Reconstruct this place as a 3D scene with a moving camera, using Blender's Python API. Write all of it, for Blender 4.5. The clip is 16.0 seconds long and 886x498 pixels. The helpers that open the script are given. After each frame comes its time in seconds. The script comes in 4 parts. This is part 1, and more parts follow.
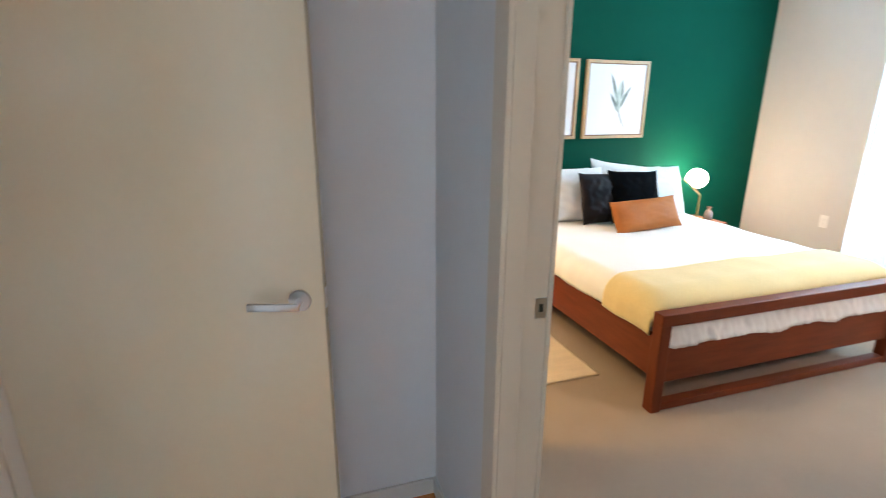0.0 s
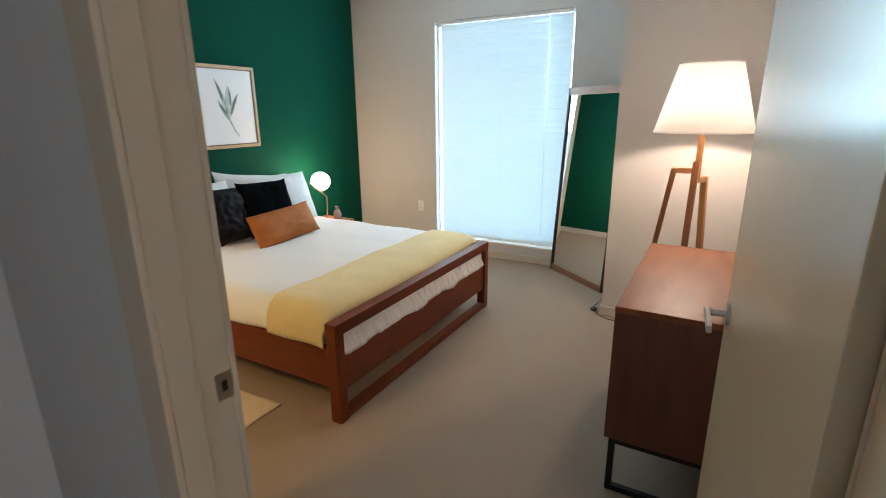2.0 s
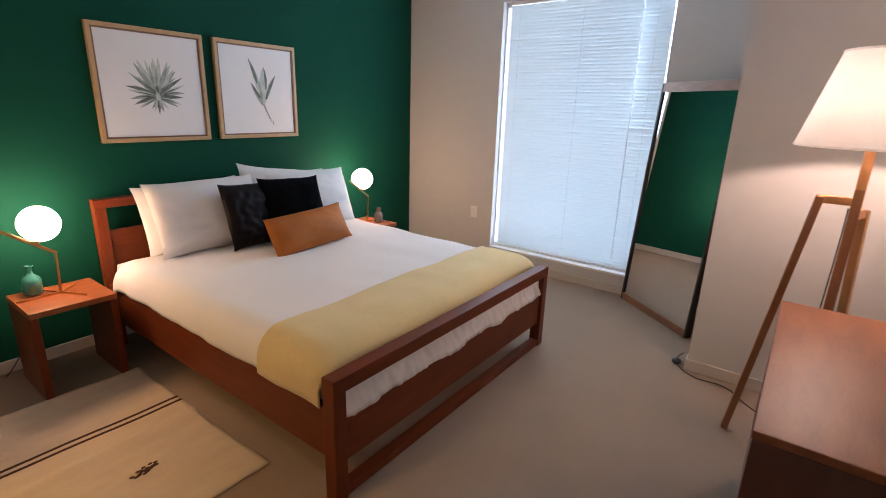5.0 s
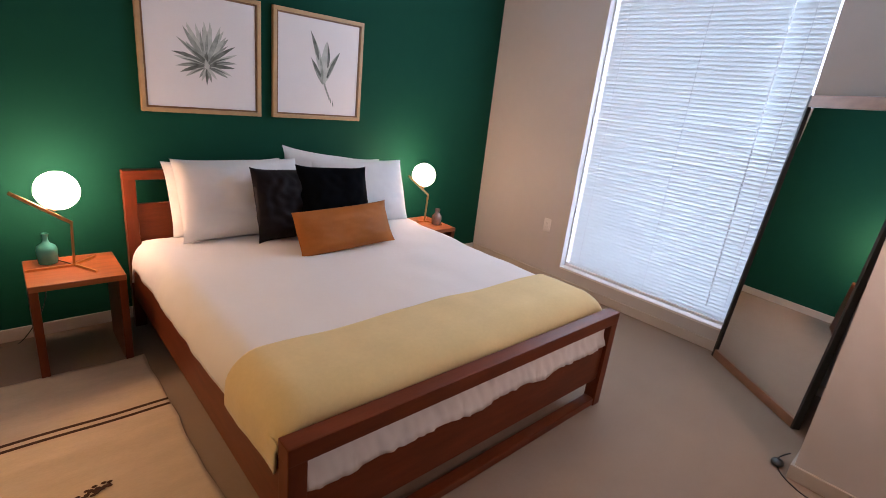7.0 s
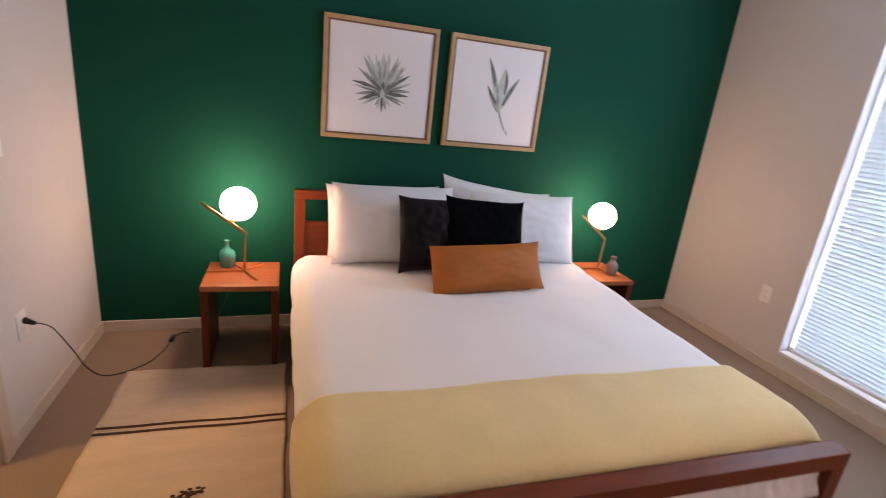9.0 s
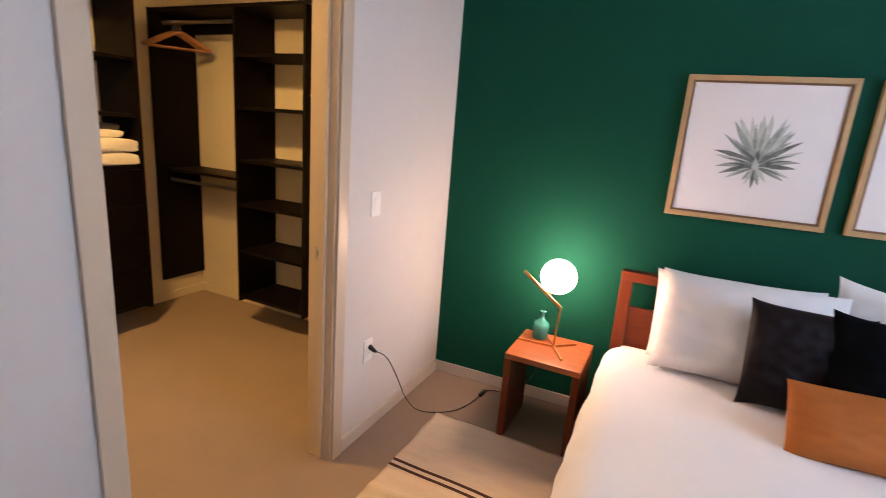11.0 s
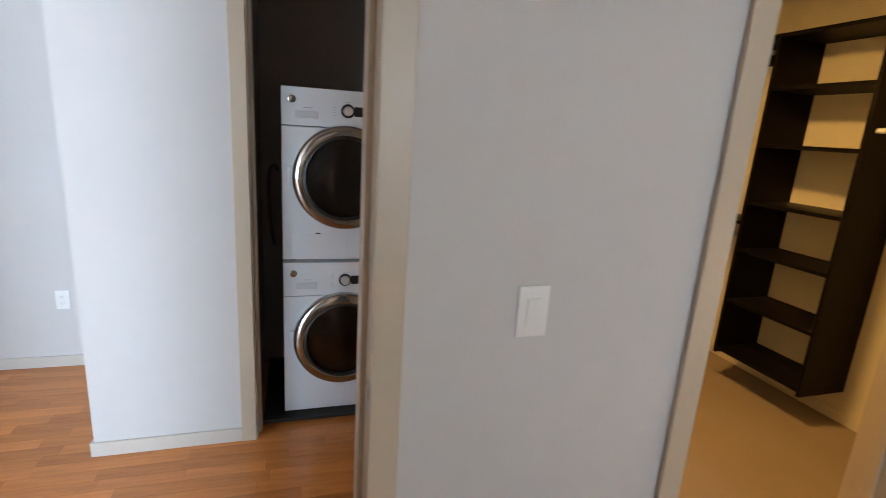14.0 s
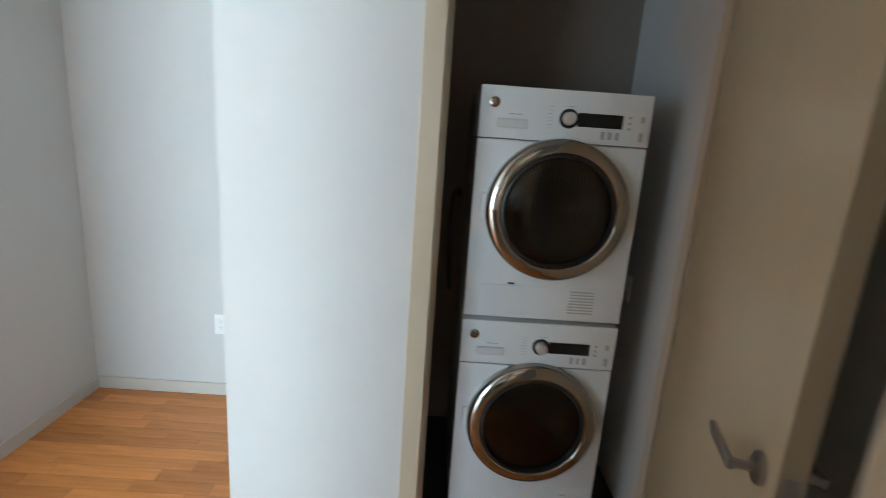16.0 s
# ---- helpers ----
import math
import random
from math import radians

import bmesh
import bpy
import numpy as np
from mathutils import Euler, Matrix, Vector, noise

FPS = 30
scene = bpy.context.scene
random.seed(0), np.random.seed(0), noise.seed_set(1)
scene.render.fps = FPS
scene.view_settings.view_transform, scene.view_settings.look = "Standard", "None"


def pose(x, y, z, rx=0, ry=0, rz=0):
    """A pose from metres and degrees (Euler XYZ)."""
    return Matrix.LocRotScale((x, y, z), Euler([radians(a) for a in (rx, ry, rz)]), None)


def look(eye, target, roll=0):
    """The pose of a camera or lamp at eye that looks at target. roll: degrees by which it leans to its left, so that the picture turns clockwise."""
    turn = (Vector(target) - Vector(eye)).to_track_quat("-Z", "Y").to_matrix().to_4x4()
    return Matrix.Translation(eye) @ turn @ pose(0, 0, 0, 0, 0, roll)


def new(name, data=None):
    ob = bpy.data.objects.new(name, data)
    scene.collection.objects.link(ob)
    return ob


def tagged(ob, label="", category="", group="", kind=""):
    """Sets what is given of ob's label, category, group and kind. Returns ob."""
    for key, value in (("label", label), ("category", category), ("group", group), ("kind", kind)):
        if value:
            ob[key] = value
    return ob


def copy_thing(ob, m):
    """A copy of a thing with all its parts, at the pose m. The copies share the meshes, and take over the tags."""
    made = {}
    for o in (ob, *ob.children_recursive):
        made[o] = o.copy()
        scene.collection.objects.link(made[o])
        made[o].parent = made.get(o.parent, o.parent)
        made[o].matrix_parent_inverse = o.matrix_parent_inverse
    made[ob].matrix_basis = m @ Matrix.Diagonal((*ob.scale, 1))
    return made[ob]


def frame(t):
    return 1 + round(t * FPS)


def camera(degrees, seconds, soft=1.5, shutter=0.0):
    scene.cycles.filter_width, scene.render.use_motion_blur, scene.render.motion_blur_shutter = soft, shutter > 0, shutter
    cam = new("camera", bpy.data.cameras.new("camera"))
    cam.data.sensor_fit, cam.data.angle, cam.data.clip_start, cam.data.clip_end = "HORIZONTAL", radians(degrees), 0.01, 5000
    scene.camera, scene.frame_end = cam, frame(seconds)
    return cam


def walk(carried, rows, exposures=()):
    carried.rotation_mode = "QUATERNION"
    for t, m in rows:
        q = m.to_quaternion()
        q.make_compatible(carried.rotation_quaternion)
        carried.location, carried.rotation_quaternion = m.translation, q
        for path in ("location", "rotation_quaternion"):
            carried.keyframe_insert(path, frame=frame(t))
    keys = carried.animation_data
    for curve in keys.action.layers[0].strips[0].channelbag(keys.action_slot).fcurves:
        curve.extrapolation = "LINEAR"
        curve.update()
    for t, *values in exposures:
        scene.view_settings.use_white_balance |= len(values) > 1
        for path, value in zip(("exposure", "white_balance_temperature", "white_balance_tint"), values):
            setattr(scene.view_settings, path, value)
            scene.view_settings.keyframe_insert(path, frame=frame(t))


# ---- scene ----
cam = camera(84.3, 16.0, soft=0.75, shutter=0.35)
PATH = [
    (0, (0.241, 0.287, 1.502), (0.831, 2.115, 0.944), 0.2),
    (0.5, (0.262, 0.336, 1.564), (1.19, 2.008, 0.978), -0.3),
    (1, (0.225, 0.457, 1.527), (1.512, 1.888, 0.983), 0.1),
    (1.5, (0.23, 0.496, 1.521), (1.777, 1.641, 0.977), 0.2),
    (2, (0.306, 0.52, 1.521), (1.983, 1.464, 0.979), -0.5),
    (2.5, (0.43, 0.574, 1.524), (2.147, 1.46, 1.01), -0.8),
    (3, (0.53, 0.592, 1.522), (2.228, 1.508, 0.994), -0.2),
    (3.5, (0.612, 0.616, 1.511), (2.284, 1.555, 0.944), -0.4),
    (4, (0.725, 0.685, 1.502), (2.387, 1.646, 0.941), -0.6),
    (4.5, (0.806, 0.747, 1.508), (2.423, 1.786, 0.954), 0.3),
    (5, (0.899, 0.804, 1.504), (2.445, 1.942, 0.942), 1.8),
    (7.5, (1.561, 1.005, 1.513), (2.779, 2.457, 0.874), 7.2),
    (8, (1.685, 1.012, 1.512), (2.767, 2.561, 0.857), 7.4),
    (10.5, (2.078, 1.39, 1.558), (1.586, 3.262, 1.053), 4.9),
    (11, (2.108, 1.436, 1.557), (1.284, 3.196, 1.083), 4.5),
    (11.5, (2.114, 1.463, 1.56), (1.052, 3.097, 1.108), 3.9),
    (12, (2.106, 1.458, 1.567), (0.835, 2.938, 1.127), 3.5),
    (12.5, (2.079, 1.436, 1.569), (0.606, 2.715, 1.124), 3.3),
    (13, (2.008, 1.386, 1.563), (0.351, 2.405, 1.1), 3.3),
    (13.5, (1.901, 1.294, 1.56), (0.113, 2.053, 1.088), 3.6),
    (14, (1.749, 1.16, 1.562), (-0.108, 1.732, 1.09), 3.8),
    (14.5, (1.614, 1.073, 1.544), (-0.269, 1.538, 1.056), 3.5),
    (15, (1.444, 1.051, 1.532), (-0.445, 1.48, 1.034), 3.6),
    (15.5, (1.212, 1.065, 1.572), (-0.703, 1.344, 1.066), 4.4),
    (16, (1.014, 0.972, 1.54), (-0.933, 1.003, 1.082), 4.0),
]

# ---- light ----
GLOBE_POWER = 44.0
EXPOSURES = [(0, 1.68, 5600, 15), (1.0, 1.2, 5900, 16), (2.0, 0.7, 6050, 15), (3.0, 0.38, 6130, 17), (4.0, 0.32, 6200, 22), (5.0, 0.31, 6280, 32), (8.0, 0.30, 6450, 40), (10.5, 0.78, 6080, 36), (12.5, 1.06, 6120, 36), (14.0, 0.72, 6400, 25), (15.0, 0.64, 6450, 23), (16, 0.74, 6400, 15)]
walk(cam, [(t, look(eye, target, roll)) for t, eye, target, roll in PATH], EXPOSURES)
world = bpy.data.worlds.new("world")
scene.world = world
world.use_nodes = True
sky = world.node_tree.nodes.new("ShaderNodeTexSky")
sky.sky_type = "NISHITA"
sky.sun_disc = False
sky.sun_elevation = radians(50)
sky.sun_rotation = radians(200)
world.node_tree.links.new(sky.outputs["Color"], world.node_tree.nodes["Background"].inputs["Color"])
world.node_tree.nodes["Background"].inputs["Strength"].default_value = 0.12


def lamp(name, kind, m, watts, colour, **size):
    data = bpy.data.lights.new(name, kind)
    data.energy, data.color = watts, colour
    if kind == "AREA":
        data.shape, data.size, data.size_y = "RECTANGLE", size["w"], size["h"]
    else:
        data.shadow_soft_size = size["r"]
    ob = new(name, data)
    ob.matrix_world = m
    return ob


# daylight in the two window openings, the bulbs of the floor lamp and of the closet
lamp("daylight_bedroom", "AREA", look((5.40, 2.51, 1.28), (0, 2.51, 1.28)), 48, (0.66, 0.90, 1.0), w=1.6, h=2.3)
lamp("daylight_bedroom_room_side", "AREA", look((4.974, 2.51, 1.86), (0, 2.51, 1.86)), 23, (0.60, 0.90, 1.0), w=1.36, h=1.0)
lamp("daylight_living", "AREA", look((5.30, -3.1, 1.3), (0, -3.1, 1.3)), 290, (0.57, 0.865, 1.0), w=4.8, h=2.2)
lamp("floor_lamp_bulb", "POINT", pose(3.466, 0.627, 1.50), 26, (1.0, 0.77, 0.55), r=0.035)
lamp("closet_lamp", "AREA", pose(-0.35, 2.65, 2.50), 27, (1.0, 0.62, 0.15), w=0.24, h=0.24)

# ---- helpers of this scene ----
def box(bm, x0, y0, z0, x1, y1, z1, bevel=0.0, m=None):
    """A box between two corners, its edges rounded, added to bm."""
    vs = [bm.verts.new((x, y, z)) for x in (x0, x1) for y in (y0, y1) for z in (z0, z1)]
    fs = [(0, 1, 3, 2), (4, 6, 7, 5), (0, 4, 5, 1), (2, 3, 7, 6), (0, 2, 6, 4), (1, 5, 7, 3)]
    faces = [bm.faces.new([vs[i] for i in f]) for f in fs]
    if bevel:
        edges = list({e for f in faces for e in f.edges})
        got = bmesh.ops.bevel(bm, geom=edges, offset=bevel, segments=2, profile=0.6, affect="EDGES")
        vs = list({v for f in got["faces"] for v in f.verts} | {v for v in vs if v.is_valid})
    if m is not None:
        bmesh.ops.transform(bm, matrix=m, verts=vs)
    return vs


def rod(bm, a, b, r, sides=12, r2=None):
    """A round bar from a to b."""
    a, b = Vector(a), Vector(b)
    d = b - a
    m = Matrix.Translation((a + b) / 2) @ d.to_track_quat("Z", "Y").to_matrix().to_4x4()
    bmesh.ops.create_cone(bm, cap_ends=True, segments=sides, radius1=r, radius2=r if r2 is None else r2, depth=d.length, matrix=m)


def beam(bm, a, b, w, h, bevel=0.002, up=(0, 0, 1)):
    """A square bar from a to b, w wide and h high."""
    a, b = Vector(a), Vector(b)
    y = (b - a).normalized()
    x = y.cross(Vector(up)).normalized()
    z = x.cross(y)
    m = Matrix(((x.x, y.x, z.x, a.x), (x.y, y.y, z.y, a.y), (x.z, y.z, z.z, a.z), (0, 0, 0, 1)))
    box(bm, -w / 2, 0, -h / 2, w / 2, (b - a).length, h / 2, bevel, m)


def turned(bm, profile, sides=32, m=None):
    """A surface of revolution round z from (radius, height) pairs."""
    rings = []
    for r, z in profile:
        rings.append([bm.verts.new((r * math.cos(2 * math.pi * i / sides), r * math.sin(2 * math.pi * i / sides), z)) for i in range(sides)])
    for p, q in zip(rings, rings[1:]):
        for i in range(sides):
            j = (i + 1) % sides
            bm.faces.new((p[i], p[j], q[j], q[i]))
    if profile[0][0] > 1e-6:
        bm.faces.new(rings[0][::-1])
    if profile[-1][0] > 1e-6:
        bm.faces.new(rings[-1])
    vs = [v for r in rings for v in r]
    if m is not None:
        bmesh.ops.transform(bm, matrix=m, verts=vs)


def tube(bm, pts, r, sides=8):
    """A cable through points, smoothed."""
    pts = [Vector(p) for p in pts]
    fine = []
    for i in range(len(pts) - 1):
        p0, p1, p2, p3 = pts[max(i - 1, 0)], pts[i], pts[i + 1], pts[min(i + 2, len(pts) - 1)]
        for k in range(6):
            t = k / 6
            fine.append(0.5 * (2 * p1 + (p2 - p0) * t + (2 * p0 - 5 * p1 + 4 * p2 - p3) * t * t + (3 * p1 - p0 - 3 * p2 + p3) * t ** 3))
    fine.append(pts[-1])
    rings = []
    for i, p in enumerate(fine):
        d = (fine[min(i + 1, len(fine) - 1)] - fine[max(i - 1, 0)]).normalized()
        x = d.cross(Vector((0.13, 0.21, 0.97))).normalized()
        y = d.cross(x)
        rings.append([bm.verts.new(p + r * (x * math.cos(2 * math.pi * k / sides) + y * math.sin(2 * math.pi * k / sides))) for k in range(sides)])
    for p, q in zip(rings, rings[1:]):
        for i in range(sides):
            j = (i + 1) % sides
            bm.faces.new((p[i], p[j], q[j], q[i]))
    bm.faces.new(rings[0][::-1])
    bm.faces.new(rings[-1])


def part(name, bm, material, parent=None, label="", smooth=False, sheet=False):
    """Links a bmesh as one mesh object, under a thing or a part."""
    bmesh.ops.remove_doubles(bm, verts=bm.verts, dist=1e-6)
    if not sheet:
        bmesh.ops.recalc_face_normals(bm, faces=bm.faces)
    me = bpy.data.meshes.new(name)
    bm.to_mesh(me)
    bm.free()
    me.materials.append(material)
    if smooth:
        me.shade_smooth()
        me.set_sharp_from_angle(angle=radians(smooth if smooth > 1 else 40))
    ob = new(name, me)
    if parent is not None:
        ob.parent = parent
    return tagged(ob, label) if label else ob


def made(fn, *args, **kw):
    """A new bmesh with one shape in it."""
    bm = bmesh.new()
    fn(bm, *args, **kw)
    return bm


def boxes(rows, bevel=0.0):
    bm = bmesh.new()
    for r in rows:
        box(bm, *r, bevel)
    return bm


def thing(name, label, category, group="", m=None):
    """An empty at a thing's base, to parent its parts."""
    ob = tagged(new(name), label, category, group)
    ob.empty_display_size = 0.1
    if m is not None:
        ob.matrix_basis = m
    return ob


def setting(ob, label, category=""):
    return tagged(ob, label, category or "structure", "", "structure")


# ---- materials ----
def material(name, colour, rough=0.5, metal=0.0, vary=0.0, scale=8.0, bump=0.0, bump_scale=200.0, stretch=(1, 1, 1), second=None, sheen=0.0, coat=0.0, rand=0.0, fine=0.0, spec=0.5):
    """Two scales of noise on colour (vary towards second) and a fine relief."""
    ma = bpy.data.materials.new(name)
    ma.use_nodes = True
    nt = ma.node_tree
    b = nt.nodes["Principled BSDF"]
    b.inputs["Roughness"].default_value = rough
    b.inputs["Metallic"].default_value = metal
    b.inputs["Sheen Weight"].default_value = sheen
    b.inputs["Coat Weight"].default_value = coat
    b.inputs["Specular IOR Level"].default_value = spec
    b.inputs["Base Color"].default_value = (*colour, 1)
    tc = nt.nodes.new("ShaderNodeTexCoord")
    mp = nt.nodes.new("ShaderNodeMapping")
    mp.inputs["Scale"].default_value = stretch
    nt.links.new(tc.outputs["Object"], mp.inputs["Vector"])
    if vary or rand:
        n1 = nt.nodes.new("ShaderNodeTexNoise")
        n1.inputs["Scale"].default_value = scale
        n1.inputs["Detail"].default_value = 6
        nt.links.new(mp.outputs["Vector"], n1.inputs["Vector"])
        n2 = nt.nodes.new("ShaderNodeTexNoise")
        n2.inputs["Scale"].default_value = scale * 12
        n2.inputs["Detail"].default_value = 3
        nt.links.new(mp.outputs["Vector"], n2.inputs["Vector"])
        add = nt.nodes.new("ShaderNodeMath")
        add.operation = "MULTIPLY_ADD"
        add.inputs[1].default_value = 0.35 + fine
        nt.links.new(n2.outputs["Fac"], add.inputs[0])
        nt.links.new(n1.outputs["Fac"], add.inputs[2])
        last = add.outputs[0]
        if rand:
            oi = nt.nodes.new("ShaderNodeObjectInfo")
            ad2 = nt.nodes.new("ShaderNodeMath")
            ad2.operation = "MULTIPLY_ADD"
            ad2.inputs[1].default_value = rand
            nt.links.new(oi.outputs["Random"], ad2.inputs[0])
            nt.links.new(last, ad2.inputs[2])
            last = ad2.outputs[0]
        ramp = nt.nodes.new("ShaderNodeMapRange")
        ramp.inputs["From Min"].default_value = 0.45
        ramp.inputs["From Max"].default_value = 0.95 + rand
        ramp.inputs["To Max"].default_value = 1.0
        nt.links.new(last, ramp.inputs["Value"])
        mix = nt.nodes.new("ShaderNodeMix")
        mix.data_type = "RGBA"
        mix.inputs["A"].default_value = (*colour, 1)
        sec = second or tuple(c * (1 - vary) for c in colour)
        mix.inputs["B"].default_value = (*sec, 1)
        nt.links.new(ramp.outputs["Result"], mix.inputs["Factor"])
        nt.links.new(mix.outputs["Result"], b.inputs["Base Color"])
    if bump:
        n3 = nt.nodes.new("ShaderNodeTexNoise")
        n3.inputs["Scale"].default_value = bump_scale
        n3.inputs["Detail"].default_value = 4
        nt.links.new(mp.outputs["Vector"], n3.inputs["Vector"])
        bp = nt.nodes.new("ShaderNodeBump")
        bp.inputs["Strength"].default_value = bump
        bp.inputs["Distance"].default_value = 0.002
        nt.links.new(n3.outputs["Fac"], bp.inputs["Height"])
        nt.links.new(bp.outputs["Normal"], b.inputs["Normal"])
    return ma


def glowing(name, colour, strength):
    ma = bpy.data.materials.new(name)
    ma.use_nodes = True
    b = ma.node_tree.nodes["Principled BSDF"]
    b.inputs["Base Color"].default_value = (0.85, 0.83, 0.78, 1)
    b.inputs["Roughness"].default_value = 0.25
    b.inputs["Emission Color"].default_value = (*colour, 1)
    b.inputs["Emission Strength"].default_value = strength
    return ma


def see_through(name, colour, through_share, rough=0.6):
    """Cloth or thin plastic that lets part of the light through."""
    ma = bpy.data.materials.new(name)
    ma.use_nodes = True
    nt = ma.node_tree
    b = nt.nodes["Principled BSDF"]
    b.inputs["Base Color"].default_value = (*colour, 1)
    b.inputs["Roughness"].default_value = rough
    tr = nt.nodes.new("ShaderNodeBsdfTranslucent")
    tr.inputs["Color"].default_value = (*colour, 1)
    no = nt.nodes.new("ShaderNodeTexNoise")
    no.inputs["Scale"].default_value = 300
    bp = nt.nodes.new("ShaderNodeBump")
    bp.inputs["Strength"].default_value = 0.15
    bp.inputs["Distance"].default_value = 0.001
    nt.links.new(no.outputs["Fac"], bp.inputs["Height"])
    nt.links.new(bp.outputs["Normal"], b.inputs["Normal"])
    mx = nt.nodes.new("ShaderNodeMixShader")
    mx.inputs[0].default_value = through_share
    nt.links.new(b.outputs[0], mx.inputs[1])
    nt.links.new(tr.outputs[0], mx.inputs[2])
    nt.links.new(mx.outputs[0], nt.nodes["Material Output"].inputs["Surface"])
    return ma


def clear_glass(name, colour=(1, 1, 1), rough=0.0):
    ma = bpy.data.materials.new(name)
    ma.use_nodes = True
    b = ma.node_tree.nodes["Principled BSDF"]
    b.inputs["Base Color"].default_value = (*colour, 1)
    b.inputs["Roughness"].default_value = rough
    b.inputs["Transmission Weight"].default_value = 1.0
    b.inputs["IOR"].default_value = 1.45
    return ma


WALL = material("wall_paint", (0.60, 0.58, 0.56), 0.75, vary=0.06, scale=1.3, bump=0.12, bump_scale=160)
GREEN = material("green_paint", (0.004, 0.065, 0.041), 0.75, spec=0.06, vary=0.10, scale=1.2, bump=0.12, bump_scale=160)
CLOSETWALL = material("closet_wall_paint", (0.68, 0.60, 0.45), 0.75, vary=0.06, scale=1.3, bump=0.1, bump_scale=160)
# wall paint darkened: the laundry niche's shade is put into this colour
SHADEDWALL = material("shaded_wall_paint", (0.24, 0.20, 0.17), 0.7, vary=0.12, scale=2, bump=0.1, bump_scale=160)
CEILING = material("ceiling_paint", (0.8, 0.79, 0.77), 0.8, vary=0.04, scale=1.5, bump=0.15, bump_scale=120)
TRIM = material("trim_paint", (0.55, 0.455, 0.34), 0.36, vary=0.06, scale=3, bump=0.05, bump_scale=90)
BASE = material("baseboard_paint", (0.56, 0.51, 0.45), 0.45, vary=0.06, scale=3, bump=0.05, bump_scale=90)
DOORPAINT = material("door_paint", (0.54, 0.44, 0.295), 0.24, vary=0.06, scale=2.5, bump=0.06, bump_scale=70)
CARPET = material("carpet", (0.30, 0.217, 0.156), 0.95, vary=0.10, scale=4, bump=0.9, bump_scale=420, sheen=0.15, fine=0.15)
PLANK = material("oak_plank", (0.80, 0.295, 0.078), 0.2, vary=0.4, scale=5, stretch=(9, 1, 9), bump=0.05, bump_scale=60, second=(0.40, 0.14, 0.035), rand=0.7)
BEDWOOD = material("bed_wood", (0.165, 0.035, 0.010), 0.42, spec=0.22, vary=0.35, scale=4, stretch=(1.2, 9, 9), bump=0.05, bump_scale=60)
BEDWOOD_Y = material("bed_wood_lengthwise", (0.165, 0.035, 0.010), 0.42, spec=0.22, vary=0.35, scale=4, stretch=(9, 1.2, 9), bump=0.05, bump_scale=60)
BEDWOOD_Z = material("bed_wood_upright", (0.165, 0.035, 0.010), 0.42, spec=0.22, vary=0.35, scale=4, stretch=(9, 9, 1.2), bump=0.05, bump_scale=60)
STANDWOOD = material("nightstand_wood", (0.32, 0.095, 0.027), 0.4, vary=0.3, scale=5, stretch=(1.2, 8, 8), bump=0.05, bump_scale=60)
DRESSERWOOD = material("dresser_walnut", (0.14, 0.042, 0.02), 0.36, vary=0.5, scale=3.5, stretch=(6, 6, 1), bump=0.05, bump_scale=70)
# dresser walnut lightened: the floor lamp's light on the top is in the colour
DRESSERTOP_LIT = material("dresser_top_lit_walnut", (0.31, 0.098, 0.034), 0.45, spec=0.22, vary=0.4, scale=3.0, stretch=(1, 5, 5), bump=0.05, bump_scale=70)
LAMPWOOD = material("lamp_beech", (0.50, 0.235, 0.085), 0.42, vary=0.25, scale=6, stretch=(6, 6, 1), bump=0.04, bump_scale=80)
LAMPWOOD_RED = material("lamp_reddish_leg", (0.40, 0.155, 0.055), 0.42, vary=0.25, scale=6, stretch=(6, 6, 1), bump=0.04, bump_scale=80)
FRAMEWOOD = material("picture_frame_wood", (0.50, 0.32, 0.15), 0.4, vary=0.2, scale=9, stretch=(2, 6, 2), bump=0.05, bump_scale=80)
FRAMELIP = material("picture_frame_inner_lip", (0.20, 0.10, 0.04), 0.45, vary=0.2, scale=9)
MIRRORWOOD = material("mirror_frame_wood", (0.30, 0.15, 0.085), 0.42, vary=0.3, scale=6, stretch=(2, 2, 6), bump=0.05, bump_scale=80)
MIRRORSIDE = material("mirror_frame_side", (0.018, 0.014, 0.012), 0.5, vary=0.2, scale=6)
PAPER = material("art_paper", (0.74, 0.73, 0.73), 0.7, vary=0.03, scale=5, bump=0.05, bump_scale=300)
INKDARK = material("ink_dark_grey_green", (0.07, 0.085, 0.075), 0.8, vary=0.4, scale=30, second=(0.22, 0.25, 0.23))
INKMID = material("ink_grey_green", (0.17, 0.21, 0.185), 0.8, vary=0.5, scale=30, second=(0.42, 0.46, 0.43))
INKPALE = material("ink_pale_grey", (0.36, 0.41, 0.37), 0.8, vary=0.4, scale=25, second=(0.56, 0.60, 0.56))
LINEN = material("white_bed_linen", (0.78, 0.77, 0.77), 0.9, vary=0.04, scale=3, bump=0.35, bump_scale=35, sheen=0.2)
SHEET = material("white_gathered_sheet", (0.72, 0.70, 0.69), 0.9, vary=0.05, scale=5, bump=0.3, bump_scale=45)
BLANKET = material("yellow_blanket", (0.74, 0.58, 0.28), 0.95, vary=0.12, scale=5, bump=0.18, bump_scale=320, sheen=0.3, fine=0.06)
BLACKCLOTH = material("black_velvet", (0.003, 0.004, 0.006), 0.95, vary=0.3, scale=6, spec=0.05, bump=0.1, bump_scale=90)
DARKLEATHER = material("dark_crushed_velvet", (0.009, 0.006, 0.009), 0.55, vary=0.5, scale=14, bump=0.2, bump_scale=40, spec=0.15)
